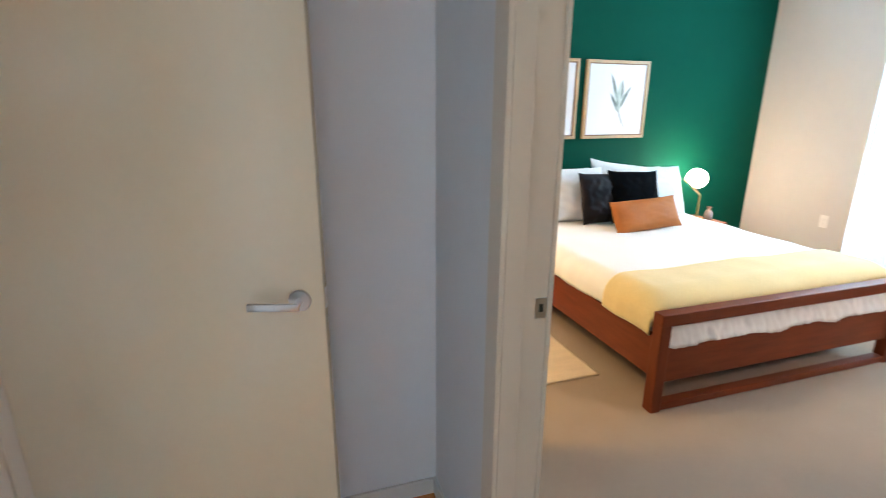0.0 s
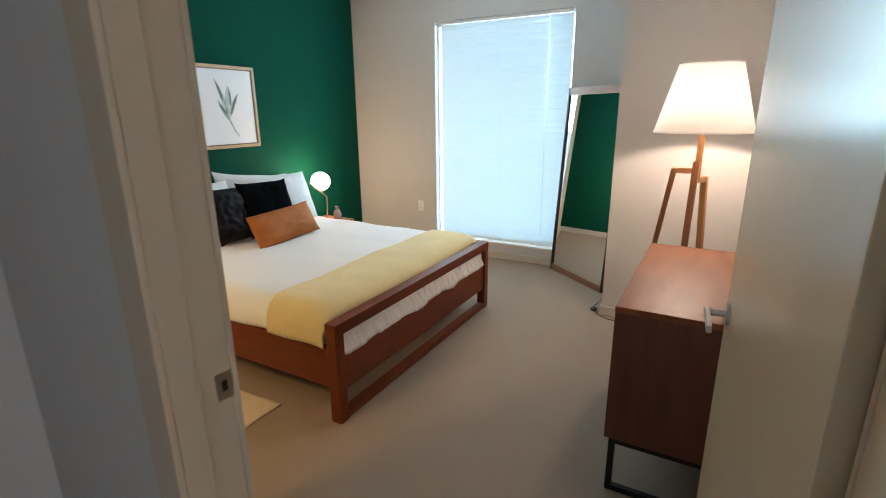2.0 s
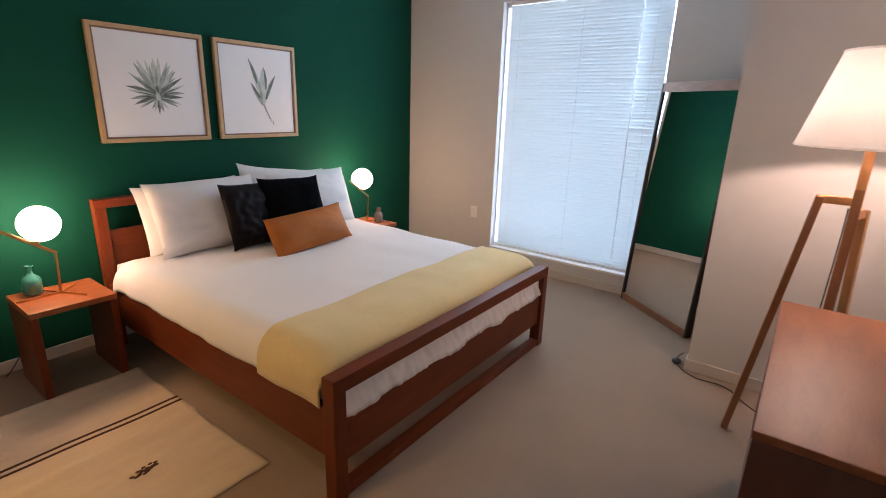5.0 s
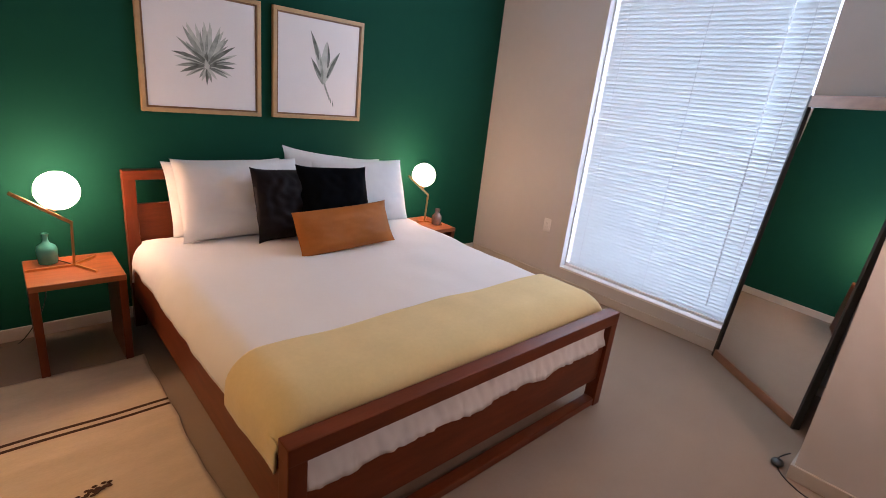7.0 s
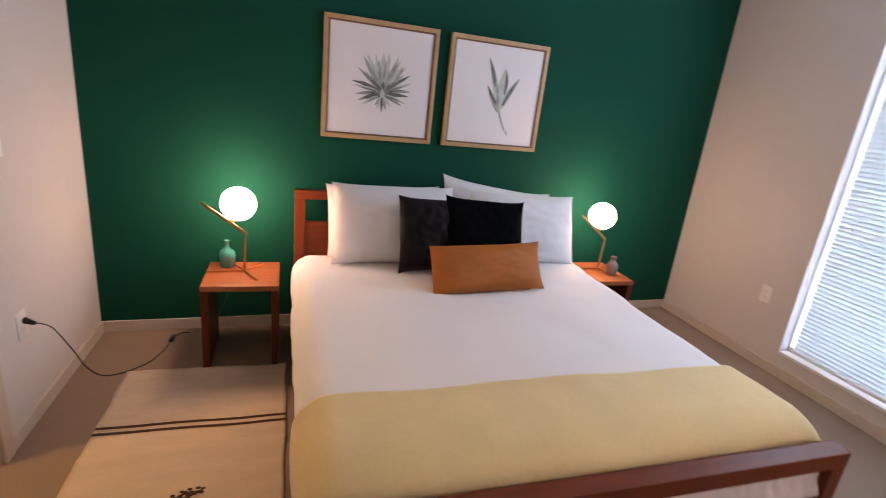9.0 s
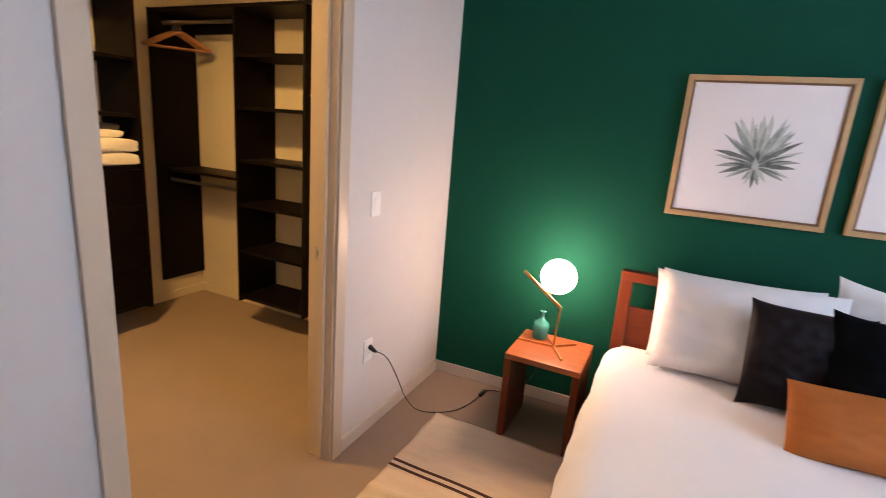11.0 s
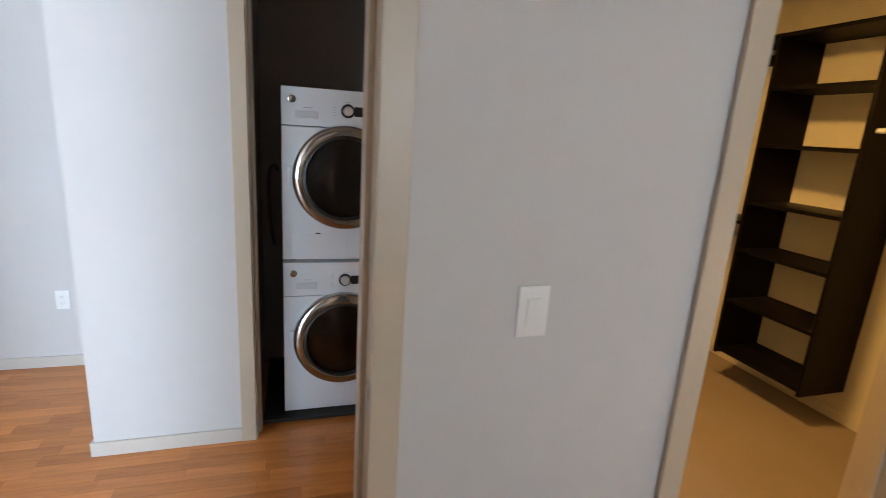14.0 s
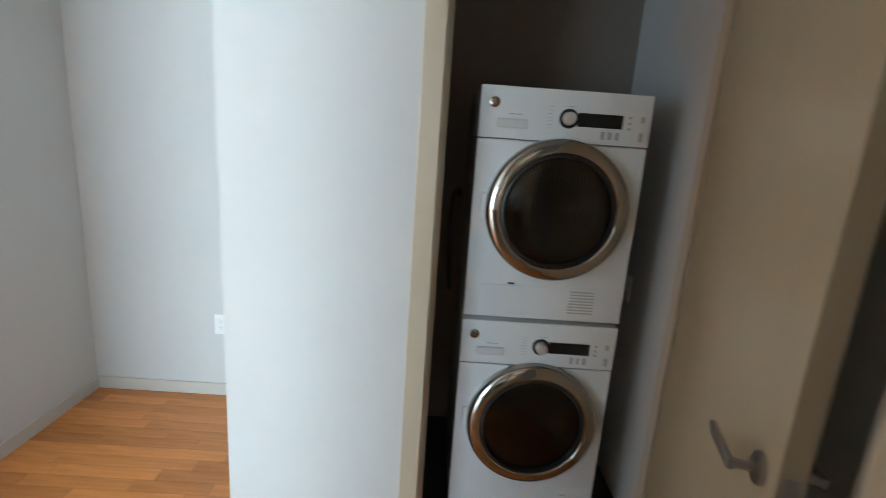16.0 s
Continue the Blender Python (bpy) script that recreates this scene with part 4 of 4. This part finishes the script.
for j in range(ny_ + 1):
    row = []
    for i in range(nx_ + 1):
        x = RX0 + (RX1 - RX0) * i / nx_
        y = RY0 + (RY1 - RY0) * j / ny_
        ex = 0.014 * noise.noise(Vector((y * 6, 0.5 + (i > 20) * 3, 0))) * (1 if i in (0, nx_) else 0.5)
        ey = 0.008 * noise.noise(Vector((x * 6, 7 + (j > 30) * 3, 0)))
        z = 0.009 + 0.003 * noise.noise(Vector((x * 4, y * 4, 1)))
        z += 0.010 * math.exp(-((y - 3.02 - 0.04 * (x - 1.4)) / 0.02) ** 2)
        row.append(bm.verts.new((x + ex, y + ey, z)))
    g.append(row)
for p, q in zip(g, g[1:]):
    for k in range(nx_):
        bm.faces.new((p[k], p[k + 1], q[k + 1], q[k]))
weave = part("weave", bm, RUG, rug, smooth=80, sheet=True)
so = weave.modifiers.new("thickness", "SOLIDIFY")
so.thickness = 0.008
for y in (3.175, 3.215):
    bm = bmesh.new()
    row = []
    for i in range(41):
        x = RX0 + 0.002 + (RX1 - RX0 - 0.004) * i / 40
        yy = y + 0.004 * noise.noise(Vector((x * 5, y, 2)))
        z = 0.0108 + 0.003 * noise.noise(Vector((x * 4, yy * 4, 1)))
        row.append((bm.verts.new((x, yy - 0.009, z)), bm.verts.new((x, yy, z + 0.002)), bm.verts.new((x, yy + 0.009, z))))
    for p, q in zip(row, row[1:]):
        bm.faces.new((p[0], q[0], q[1], p[1]))
        bm.faces.new((p[1], q[1], q[2], p[2]))
    part("stripe", bm, RUGDARK, rug, "dark brown woven stripe", smooth=60)
rng = random.Random(9)
bm = bmesh.new()
for k in range(26):
    x, y = 1.55 + rng.gauss(0, 0.028), 2.775 + rng.gauss(0, 0.013)
    bmesh.ops.create_uvsphere(bm, u_segments=7, v_segments=5, radius=1, matrix=Matrix.Translation((x, y, 0.0125)) @ Matrix.Diagonal((0.010, 0.006, 0.003, 1)))
part("tuft_motif", bm, RUGDARK, rug, "small dark brown tufted motif")


# ---- laundry machines ----
def appliance(name, m, label, vent):
    """A front-loading machine, its front at x = 0 and its left edge at y = 0."""
    W, H, D = 0.595, 0.846, 0.58
    top = thing(name, label, "appliance", "stacked laundry machines", m)
    cy, cz = 0.301, 0.430
    part("body", boxes([(-D, 0, 0.012, -0.012, W, H - 0.178)], 0.006), ENAMEL, top)
    part("front_panel", boxes([(-0.0119, 0.001, 0.014, 0.0, W - 0.001, H - 0.181)], 0.004), ENAMEL, top, smooth=True)
    panel = part("control_panel", boxes([(-D, 0, H - 0.176, 0.004, W, H)], 0.008), ENAMEL, top, "white control panel", smooth=True)
    for y in (0.05, W - 0.05):
        for x in (-0.06, -D + 0.06):
            part("foot", made(rod, (x, y, 0.0), (x, y, 0.02), 0.02, 12), BLACKPLASTIC, top)
    side = pose(0, 0, 0, 0, 90, 0)
    # round door: chrome ring, inner rim and dark bowed glass
    bm = bmesh.new()
    turned(bm, [(0.200, 0.020), (0.203, 0.048), (0.207, 0.052), (0.213, 0.053), (0.243, 0.044), (0.251, 0.036), (0.254, 0.022), (0.254, 0.0), (0.200, 0.0)], 72, Matrix.Translation((0.002, cy, cz)) @ side)
    for f in [f for f in bm.faces if len(f.verts) > 8]:
        bm.faces.remove(f)
    door = part("door", bm, CHROME, top, "polished chrome door ring", smooth=60)
    bm = bmesh.new()
    turned(bm, [(0.2005, 0.0), (0.203, 0.050), (0.194, 0.053), (0.188, 0.034)], 64, Matrix.Translation((0.002, cy, cz)) @ side)
    part("inner_rim", bm, BLACKPLASTIC, door, smooth=40)
    bm = bmesh.new()
    turned(bm, [(0.191, 0.036), (0.165, 0.045), (0.12, 0.053), (0.065, 0.058), (0.0, 0.060)], 64, Matrix.Translation((0.002, cy, cz)) @ side)
    part("door_glass", bm, PORTHOLE, door, "dark bowed glass", smooth=80)
    bm = bmesh.new()
    turned(bm, [(0.196, 0.030), (0.175, 0.012), (0.160, 0.003), (0.10, 0.002), (0.0, 0.0015)], 48, Matrix.Translation((0.002, cy, cz)) @ side)
    part("drum", bm, DRUM, door, "dark steel drum behind the glass", smooth=40)
    bm = bmesh.new()
    tube(bm, [(0.022, cy + 0.125 * math.cos(a), cz + 0.125 * math.sin(a)) for a in [radians(-42 + 9 * k) for k in range(8)]], 0.006, 6)
    part("drum_paddle", bm, GREYPLASTIC, door, smooth=60)
    part("door_grip", boxes([(0.03, cy + 0.200, cz - 0.05, 0.055, cy + 0.226, cz + 0.05)], 0.008), CHROME, door, smooth=True)
    part("hinge_cover", boxes([(0.0, cy - 0.272, cz - 0.05, 0.012, cy - 0.2515, cz + 0.05)], 0.004), ENAMEL, door)
    # controls
    x = 0.0045
    zt = H - 0.095
    bm = bmesh.new()
    turned(bm, [(0.033, 0.0), (0.033, 0.003), (0.026, 0.004)], 40, Matrix.Translation((x, 0.308, zt)) @ side)
    dial = part("dial_ring", bm, BLACKPLASTIC, panel, "black dial surround")
    bm = bmesh.new()
    turned(bm, [(0.023, 0.0), (0.022, 0.020), (0.018, 0.024), (0.0, 0.024)], 36, Matrix.Translation((x + 0.003, 0.308, zt)) @ side)
    part("knob", bm, SILVER, panel, "silver dial knob", smooth=40)
    part("display", boxes([(x, 0.339, zt - 0.024, x + 0.002, 0.495, zt + 0.022)], 0.0008), BLACKPLASTIC, panel, "black display window")
    bm = boxes([(x - 0.002, 0.062, zt - 0.044, x + 0.003, 0.168, zt - 0.012)], 0.004)
    part("drawer_grip", bm, PALEPLASTIC, panel, "pale grey drawer grip")
    bm = bmesh.new()
    turned(bm, [(0.018, 0.0), (0.018, 0.003), (0.013, 0.005), (0.0, 0.005)], 28, Matrix.Translation((x, 0.050, H - 0.056)) @ side)
    part("badge", bm, CHROME, panel, "round chrome badge", smooth=30)
    for k in range(3):
        part("button", boxes([(x, 0.425 + k * 0.025, zt - 0.062, x + 0.003, 0.436 + k * 0.025, zt - 0.036)], 0.001), GREYPLASTIC, panel)
        part("button", boxes([(x, 0.514, zt + 0.012 - k * 0.019, x + 0.003, 0.524, zt + 0.020 - k * 0.019)], 0.001), GREYPLASTIC, panel)
    for dz, hh in ((0.002, 0.02), (-0.062, 0.03)):
        part("button", boxes([(x, 0.556, zt + dz, x + 0.003, 0.569, zt + dz + hh)], 0.001), GREYPLASTIC, panel)
    bm = bmesh.new()
    for k in range(7):
        for s in (-1, 1):
            yy = 0.308 + s * (0.052 if s < 0 else 0.0) - (0.0 if s < 0 else 0.02)
            if s < 0:
                box(bm, x - 0.0005, yy - 0.024 + 0.002 * abs(k - 3), zt - 0.036 + k * 0.012, x + 0.0004, yy - 0.004, zt - 0.0345 + k * 0.012)
    box(bm, x - 0.0005, 0.29, zt + 0.040, x + 0.0004, 0.33, zt + 0.0415)
    box(bm, x - 0.0005, 0.10, zt + 0.002, x + 0.0004, 0.145, zt + 0.005)
    part("printed_marks", bm, GREYPLASTIC, panel)
    if vent:
        bm = bmesh.new()
        for k in range(8):
            box(bm, 0.0002, 0.395 - 0.006 * (k < 4) + 0.0, 0.044 + k * 0.0118, 0.0012, 0.485, 0.049 + k * 0.0118)
        part("vent_slots", bm, GREYPLASTIC, top, "row of grey vent slots")
        part("latch_mark", boxes([(0.0002, 0.158, 0.146, 0.002, 0.182, 0.152)]), BLACKPLASTIC, top)
        part("filter_flap", boxes([(0.0, 0.05, 0.028, 0.0025, 0.315, 0.142)], 0.001), ENAMEL, top)
    else:
        part("filter_flap", boxes([(0.0, 0.395, 0.028, 0.0025, 0.575, 0.130)], 0.001), ENAMEL, top)
        part("printed_marks", boxes([(0.0026, 0.46, 0.095, 0.003, 0.485, 0.100)]), GREYPLASTIC, top)
    return top


appliance("washing_machine", pose(-0.73, 1.092, 0.020), "white front-loading washing machine with chrome door ring", False)
appliance("tumble_dryer", pose(-0.73, 1.092, 0.868), "white tumble dryer stacked on the washing machine", True)
tagged(part("drip_pan", boxes([(-1.41, 0.985, 0.0, X_L - 0.115, 1.835, 0.02)], 0.004), PAN), "dark rubber drip pan under the washing machine", "pan")
bm = bmesh.new()
tube(bm, [(-1.05, 1.06, 1.30), (-0.98, 1.045, 1.33), (-0.90, 1.03, 1.31), (-0.86, 1.025, 1.20), (-0.90, 1.03, 1.05), (-1.0, 1.04, 0.9)], 0.011)
tagged(part("power_cable", bm, BLACKPLASTIC, smooth=60), "black power cable beside the stacked machines", "cable")
bm = bmesh.new()
tube(bm, [(-1.2, 1.78, 0.02), (-1.18, 1.79, 0.5), (-1.2, 1.80, 0.95), (-1.3, 1.80, 1.1)], 0.013)
tagged(part("hose", bm, BLACKPLASTIC, smooth=60), "black drain hose behind the stacked machines", "hose")


# ---- switches and outlets ----
def wall_plate(name, m, label, rocker):
    """A plate on a wall that faces +x at the origin: a rocker switch or an outlet."""
    top = thing(name, label, "outlet" if not rocker else "switch", "", m)
    part("plate", boxes([(0, -0.036, -0.058, 0.006, 0.036, 0.058)], 0.002), WHITEPLASTIC, top, smooth=True)
    part("insert", boxes([(0.0055, -0.017, -0.034, 0.0075, 0.017, 0.034)], 0.001), WHITEPLASTIC, top)
    if rocker:
        part("rocker", made(box, 0, -0.0155, -0.0315, 0.003, 0.0155, 0.0315, 0.001, pose(0.0065, 0, 0, 0, 2, 0)), WHITEPLASTIC, top)
    else:
        for z in (-0.018, 0.018):
            bm = boxes([(0.0074, -0.008, z - 0.005, 0.0078, -0.005, z + 0.006), (0.0074, 0.005, z - 0.005, 0.0078, 0.008, z + 0.006), (0.0074, -0.002, z - 0.013, 0.0078, 0.002, z - 0.009)])
            part("socket_slots", bm, GREYPLASTIC, top)
    return top


wall_plate("light_switch", pose(X_W1, 1.650, 1.192), "white rocker light switch on grey wall", True)
wall_plate("light_switch", pose(X_W1, 3.351, 1.195), "white light switch beside the closet doorway", True)
wall_plate("wall_outlet", pose(X_W1, 3.335, 0.457), "white wall outlet with a plug in it", False)
wall_plate("wall_outlet", pose(X_E, 3.43, 0.49, 0, 0, 180), "white wall outlet beside the window", False)
wall_plate("wall_outlet", pose(-1.535, -0.185, 0.43), "white wall outlet at the hall's end", False)
wall_plate("wall_outlet", pose(-1.10, 1.852, 0.92, 0, 0, -90), "white wall outlet in the laundry niche", False)

cord = thing("lamp_cord", "dark lamp cord with plug and inline switch", "cable")
part("plug", made(rod, (X_W1 + 0.008, 3.345, 0.473), (X_W1 + 0.05, 3.335, 0.462), 0.014, 12, 0.008), BLACKPLASTIC, cord, "black plug", smooth=True)
bm = bmesh.new()
tube(bm, [(X_W1 + 0.05, 3.335, 0.462), (0.905, 3.365, 0.445), (0.92, 3.409, 0.403), (0.94, 3.455, 0.315), (0.965, 3.478, 0.235), (0.985, 3.510, 0.150), (1.015, 3.575, 0.060), (1.065, 3.666, 0.006), (1.163, 3.748, 0.005), (1.205, 3.835, 0.005), (1.228, 3.92, 0.007), (1.238, 3.985, 0.012)], 0.0028, 6)
part("cable", bm, BLACKPLASTIC, cord, smooth=60)
part("inline_switch", made(box, -0.011, -0.035, 0, 0.011, 0.035, 0.018, 0.005, pose(1.240, 4.020, 0.002, 0, 0, -4)), BLACKPLASTIC, cord, "black inline switch", smooth=True)
bm = bmesh.new()
tube(bm, [(1.243, 4.055, 0.01), (1.29, 4.10, 0.006), (1.40, 4.12, 0.006), (1.52, 4.13, 0.2), (1.55, 4.10, 0.47), (1.60, 3.98, 0.484), (1.645, 3.90, 0.485)], 0.0028, 6)
part("cable", bm, BLACKPLASTIC, cord, smooth=60)

bm = bmesh.new()
bmesh.ops.create_uvsphere(bm, u_segments=20, v_segments=12, radius=1, matrix=Matrix.Translation((4.005, 1.245, 0.014)) @ Matrix.Diagonal((0.034, 0.028, 0.016, 1)))
part("foot_switch", bm, BLACKPLASTIC, fl, "round black foot switch", smooth=80)
bm = bmesh.new()
tube(bm, [(4.06, 1.215, 0.06), (4.05, 1.235, 0.04), (4.02, 1.25, 0.022), (3.98, 1.235, 0.006), (3.92, 1.19, 0.005), (3.87, 1.10, 0.005), (3.88, 1.0, 0.005), (3.85, 0.93, 0.005), (3.76, 0.85, 0.005), (3.66, 0.74, 0.005)], 0.0028, 6)
part("cable", bm, BLACKPLASTIC, fl, smooth=60)
bm = bmesh.new()
tube(bm, [(3.66, 0.74, 0.005), (3.60, 0.69, 0.05), (3.53, 0.66, 0.45), (3.49, 0.65, 0.85), (3.475, 0.648, 1.15)], 0.0028, 6)
part("cable", bm, BLACKPLASTIC, fl, smooth=60)


# ---- closet ----
def shelf_tower(name, label, box_, shelves, axis):
    """A wall-hung shelf unit: two sides, top, bottom and shelves. axis: the side that is open."""
    x0, y0, z0, x1, y1, z1 = box_
    top = thing(name, label, "shelving")
    s = 0.02
    if axis == "y":
        sides = ((x0, y0, z0, x0 + s, y1, z1), (x1 - s, y0, z0, x1, y1, z1))
        inner = (x0 + s, y0 + 0.004, x1 - s, y1)
    else:
        sides = ((x0, y0, z0, x1, y0 + s, z1), (x0, y1 - s, z0, x1, y1, z1))
        inner = (x0, y0 + s, x1 - 0.004, y1 - s)
    for r in sides:
        part("side_panel", boxes([r], 0.0015), ESPRESSO, top)
    for z in shelves:
        part("shelf", boxes([(inner[0], inner[1], z - 0.022, inner[2], inner[3], z)], 0.0015), ESPRESSO, top)
    return top


TY = 3.936
shelf_tower("shelf_tower", "dark espresso shelf tower on the closet wall", (-0.725, TY, 0.19, -0.10, 4.299, 2.25), (0.235, 0.585, 0.93, 1.245, 1.605, 1.945, 2.25), "y")
left_unit = shelf_tower("shelf_unit", "dark espresso closet unit with drawers and folded towels", (-1.566, 2.85, 0.15, -1.16, 3.565, 2.25), (0.19, 1.165, 1.50, 1.85, 2.25), "x")
for k in range(4):
    za = 0.194 + k * 0.2375
    drawer = part("drawer", boxes([(-1.56, 2.873, za, -1.163, 3.542, za + 0.233)], 0.002), ESPRESSO, left_unit)
    bm = boxes([(-1.1629, 3.145, za + 0.116, -1.142, 3.153, za + 0.124), (-1.1629, 3.262, za + 0.116, -1.142, 3.270, za + 0.124)])
    rod(bm, (-1.140, 3.130, za + 0.12), (-1.140, 3.285, za + 0.12), 0.005, 10)
    part("drawer_handle", bm, STEEL, drawer, "satin nickel bar handle")
hs = thing("hanging_section", "dark closet hanging section with two clothes rails", "wardrobe rail")
part("end_panel", boxes([(-1.566, TY - 0.02, 0.185, -1.546, 4.299, 2.25)], 0.0015), ESPRESSO, hs)
part("top_shelf", boxes([(-1.545, TY, 2.228, -0.726, 4.299, 2.25)], 0.0015), ESPRESSO, hs)
part("top_rail_board", boxes([(-1.545, 4.28, 2.13, -0.726, 4.299, 2.227)], 0.0015), ESPRESSO, hs)
part("middle_shelf", boxes([(-1.545, TY + 0.06, 1.078, -0.726, 4.299, 1.10)], 0.0015), ESPRESSO, hs)
for z in (2.165, 1.005):
    part("clothes_rail", made(rod, (-1.545, 4.035, z), (-0.726, 4.035, z), 0.014, 14), STEEL, hs, "chrome clothes rail", smooth=True)
hs2 = thing("hanging_section", "dark closet hanging section beyond the shelf tower", "wardrobe rail")
part("end_panel", boxes([(0.60, TY, 0.185, 0.62, 4.299, 2.25)], 0.0015), ESPRESSO, hs2)
part("top_shelf", boxes([(-0.099, TY, 2.228, 0.599, 4.299, 2.25)], 0.0015), ESPRESSO, hs2)
part("clothes_rail", made(rod, (-0.099, 4.0, 1.70), (0.599, 4.0, 1.70), 0.014, 14), WHITEPLASTIC, hs2, "white clothes rail", smooth=True)


def hanger():
    top = thing("clothes_hanger", "wooden clothes hanger on the closet rail", "hanger", "hangers on the closet rail")
    bm = bmesh.new()
    tube(bm, [(0, -0.205, -0.170), (0, -0.10, -0.108), (0, -0.03, -0.070), (0, 0, -0.062), (0, 0.03, -0.070), (0, 0.10, -0.108), (0, 0.205, -0.170)], 0.011, 8)
    part("shoulder", bm, HANGERWOOD, top, smooth=60)
    part("trouser_bar", made(rod, (0, -0.185, -0.172), (0, 0.185, -0.172), 0.007, 10), HANGERWOOD, top, smooth=True)
    bm = bmesh.new()
    tube(bm, [(0, 0, -0.062), (0, 0, -0.02), (0, 0.014, -0.008), (0, 0.019, 0.006), (0, 0.012, 0.018), (0, 0, 0.021), (0, -0.012, 0.017), (0, -0.018, 0.004)], 0.0022, 6)
    part("hook", bm, STEEL, top, "steel hook", smooth=60)
    return top


h1 = hanger()
h1.matrix_basis = pose(-1.425, 4.035, 2.159, 0, 0, -36)
for x, a in ((-1.395, -44), (-1.45, -27), (-1.365, -33)):
    copy_thing(h1, pose(x, 4.035, 2.159, 0, 0, a))


def folded(name, m, w, d, h, mat, label, seed):
    bm = bmesh.new()
    box(bm, -d / 2, -w / 2, 0.001, d / 2, w / 2, h, h * 0.40)
    bmesh.ops.subdivide_edges(bm, edges=bm.edges, cuts=4, use_grid_fill=True)
    for v in bm.verts:
        n = noise.noise_vector(Vector((v.co.x * 9 + seed, v.co.y * 9, v.co.z * 20)))
        v.co.x += n.x * 0.013
        v.co.y += n.y * 0.015
        v.co.z += n.z * 0.008 * (v.co.z > 0.01)
        v.co.z -= 0.10 * h * (2 * v.co.y / w) ** 2 * (v.co.z > 0.02)
    ob = part(name, bm, mat, smooth=70)
    ob.matrix_basis = m
    return tagged(ob, label, "towel", "towels folded on a closet shelf")


folded("towel", pose(-1.31, 3.38, 1.166), 0.34, 0.29, 0.085, TOWEL, "thick folded white towel on the closet shelf", 1)
folded("towel", pose(-1.30, 3.39, 1.250, 0, 0, 4), 0.31, 0.28, 0.090, TOWEL, "thick folded white towel on another towel", 5)
folded("towel", pose(-1.33, 3.36, 1.342, 0, 0, -3), 0.24, 0.22, 0.05, TOWEL, "small folded white towel on top of others", 8)
folded("towel", pose(-1.33, 3.35, 1.392, 0, 0, -3), 0.24, 0.20, 0.04, GREYTOWEL, "folded dark grey towel on the stack", 11)

cl = thing("ceiling_lamp", "round white ceiling lamp in the closet", "lamp")
bm = bmesh.new()
turned(bm, [(0.14, 0.0), (0.14, 0.012), (0.12, 0.02)], 32)
pl = part("ceiling_plate", bm, WHITEPLASTIC, cl)
pl.matrix_basis = pose(-0.35, 2.65, TOP, 180)

# ---- oak strip floor of the hall ----
rng = random.Random(21)
SW, SL = 0.072, 0.46
planks = {}
floor_hall = bpy.data.objects["floor_hall"]
x = -1.535
while x < 0.755:
    y = -0.9 - rng.uniform(0, SL)
    x1 = min(x + SW, 0.758)
    while y < 1.85:
        ln = rng.choice((0.34, 0.46, 0.62))
        ya, yb = max(y, -0.9), min(y + ln, 1.85)
        niche = x < X_L - 0.1 and ya > 0.2
        if not niche and yb - ya > 0.02 and not (x > 0.69 and (ya < 0.39 or yb > 1.28)) :
            key = (round(x1 - x, 4), round(yb - ya, 3))
            if key not in planks:
                bm = bmesh.new()
                box(bm, 0, 0, 0, key[0] - 0.0008, key[1] - 0.0008, 0.011, 0.0)
                ob = part("plank", bm, PLANK, floor_hall)
                planks[key] = ob.data
            else:
                ob = new("plank", planks[key])
                ob.parent = floor_hall
            ob.location = (x, ya, -0.0115 + rng.uniform(0, 0.0004))
        y += ln
    x += SW
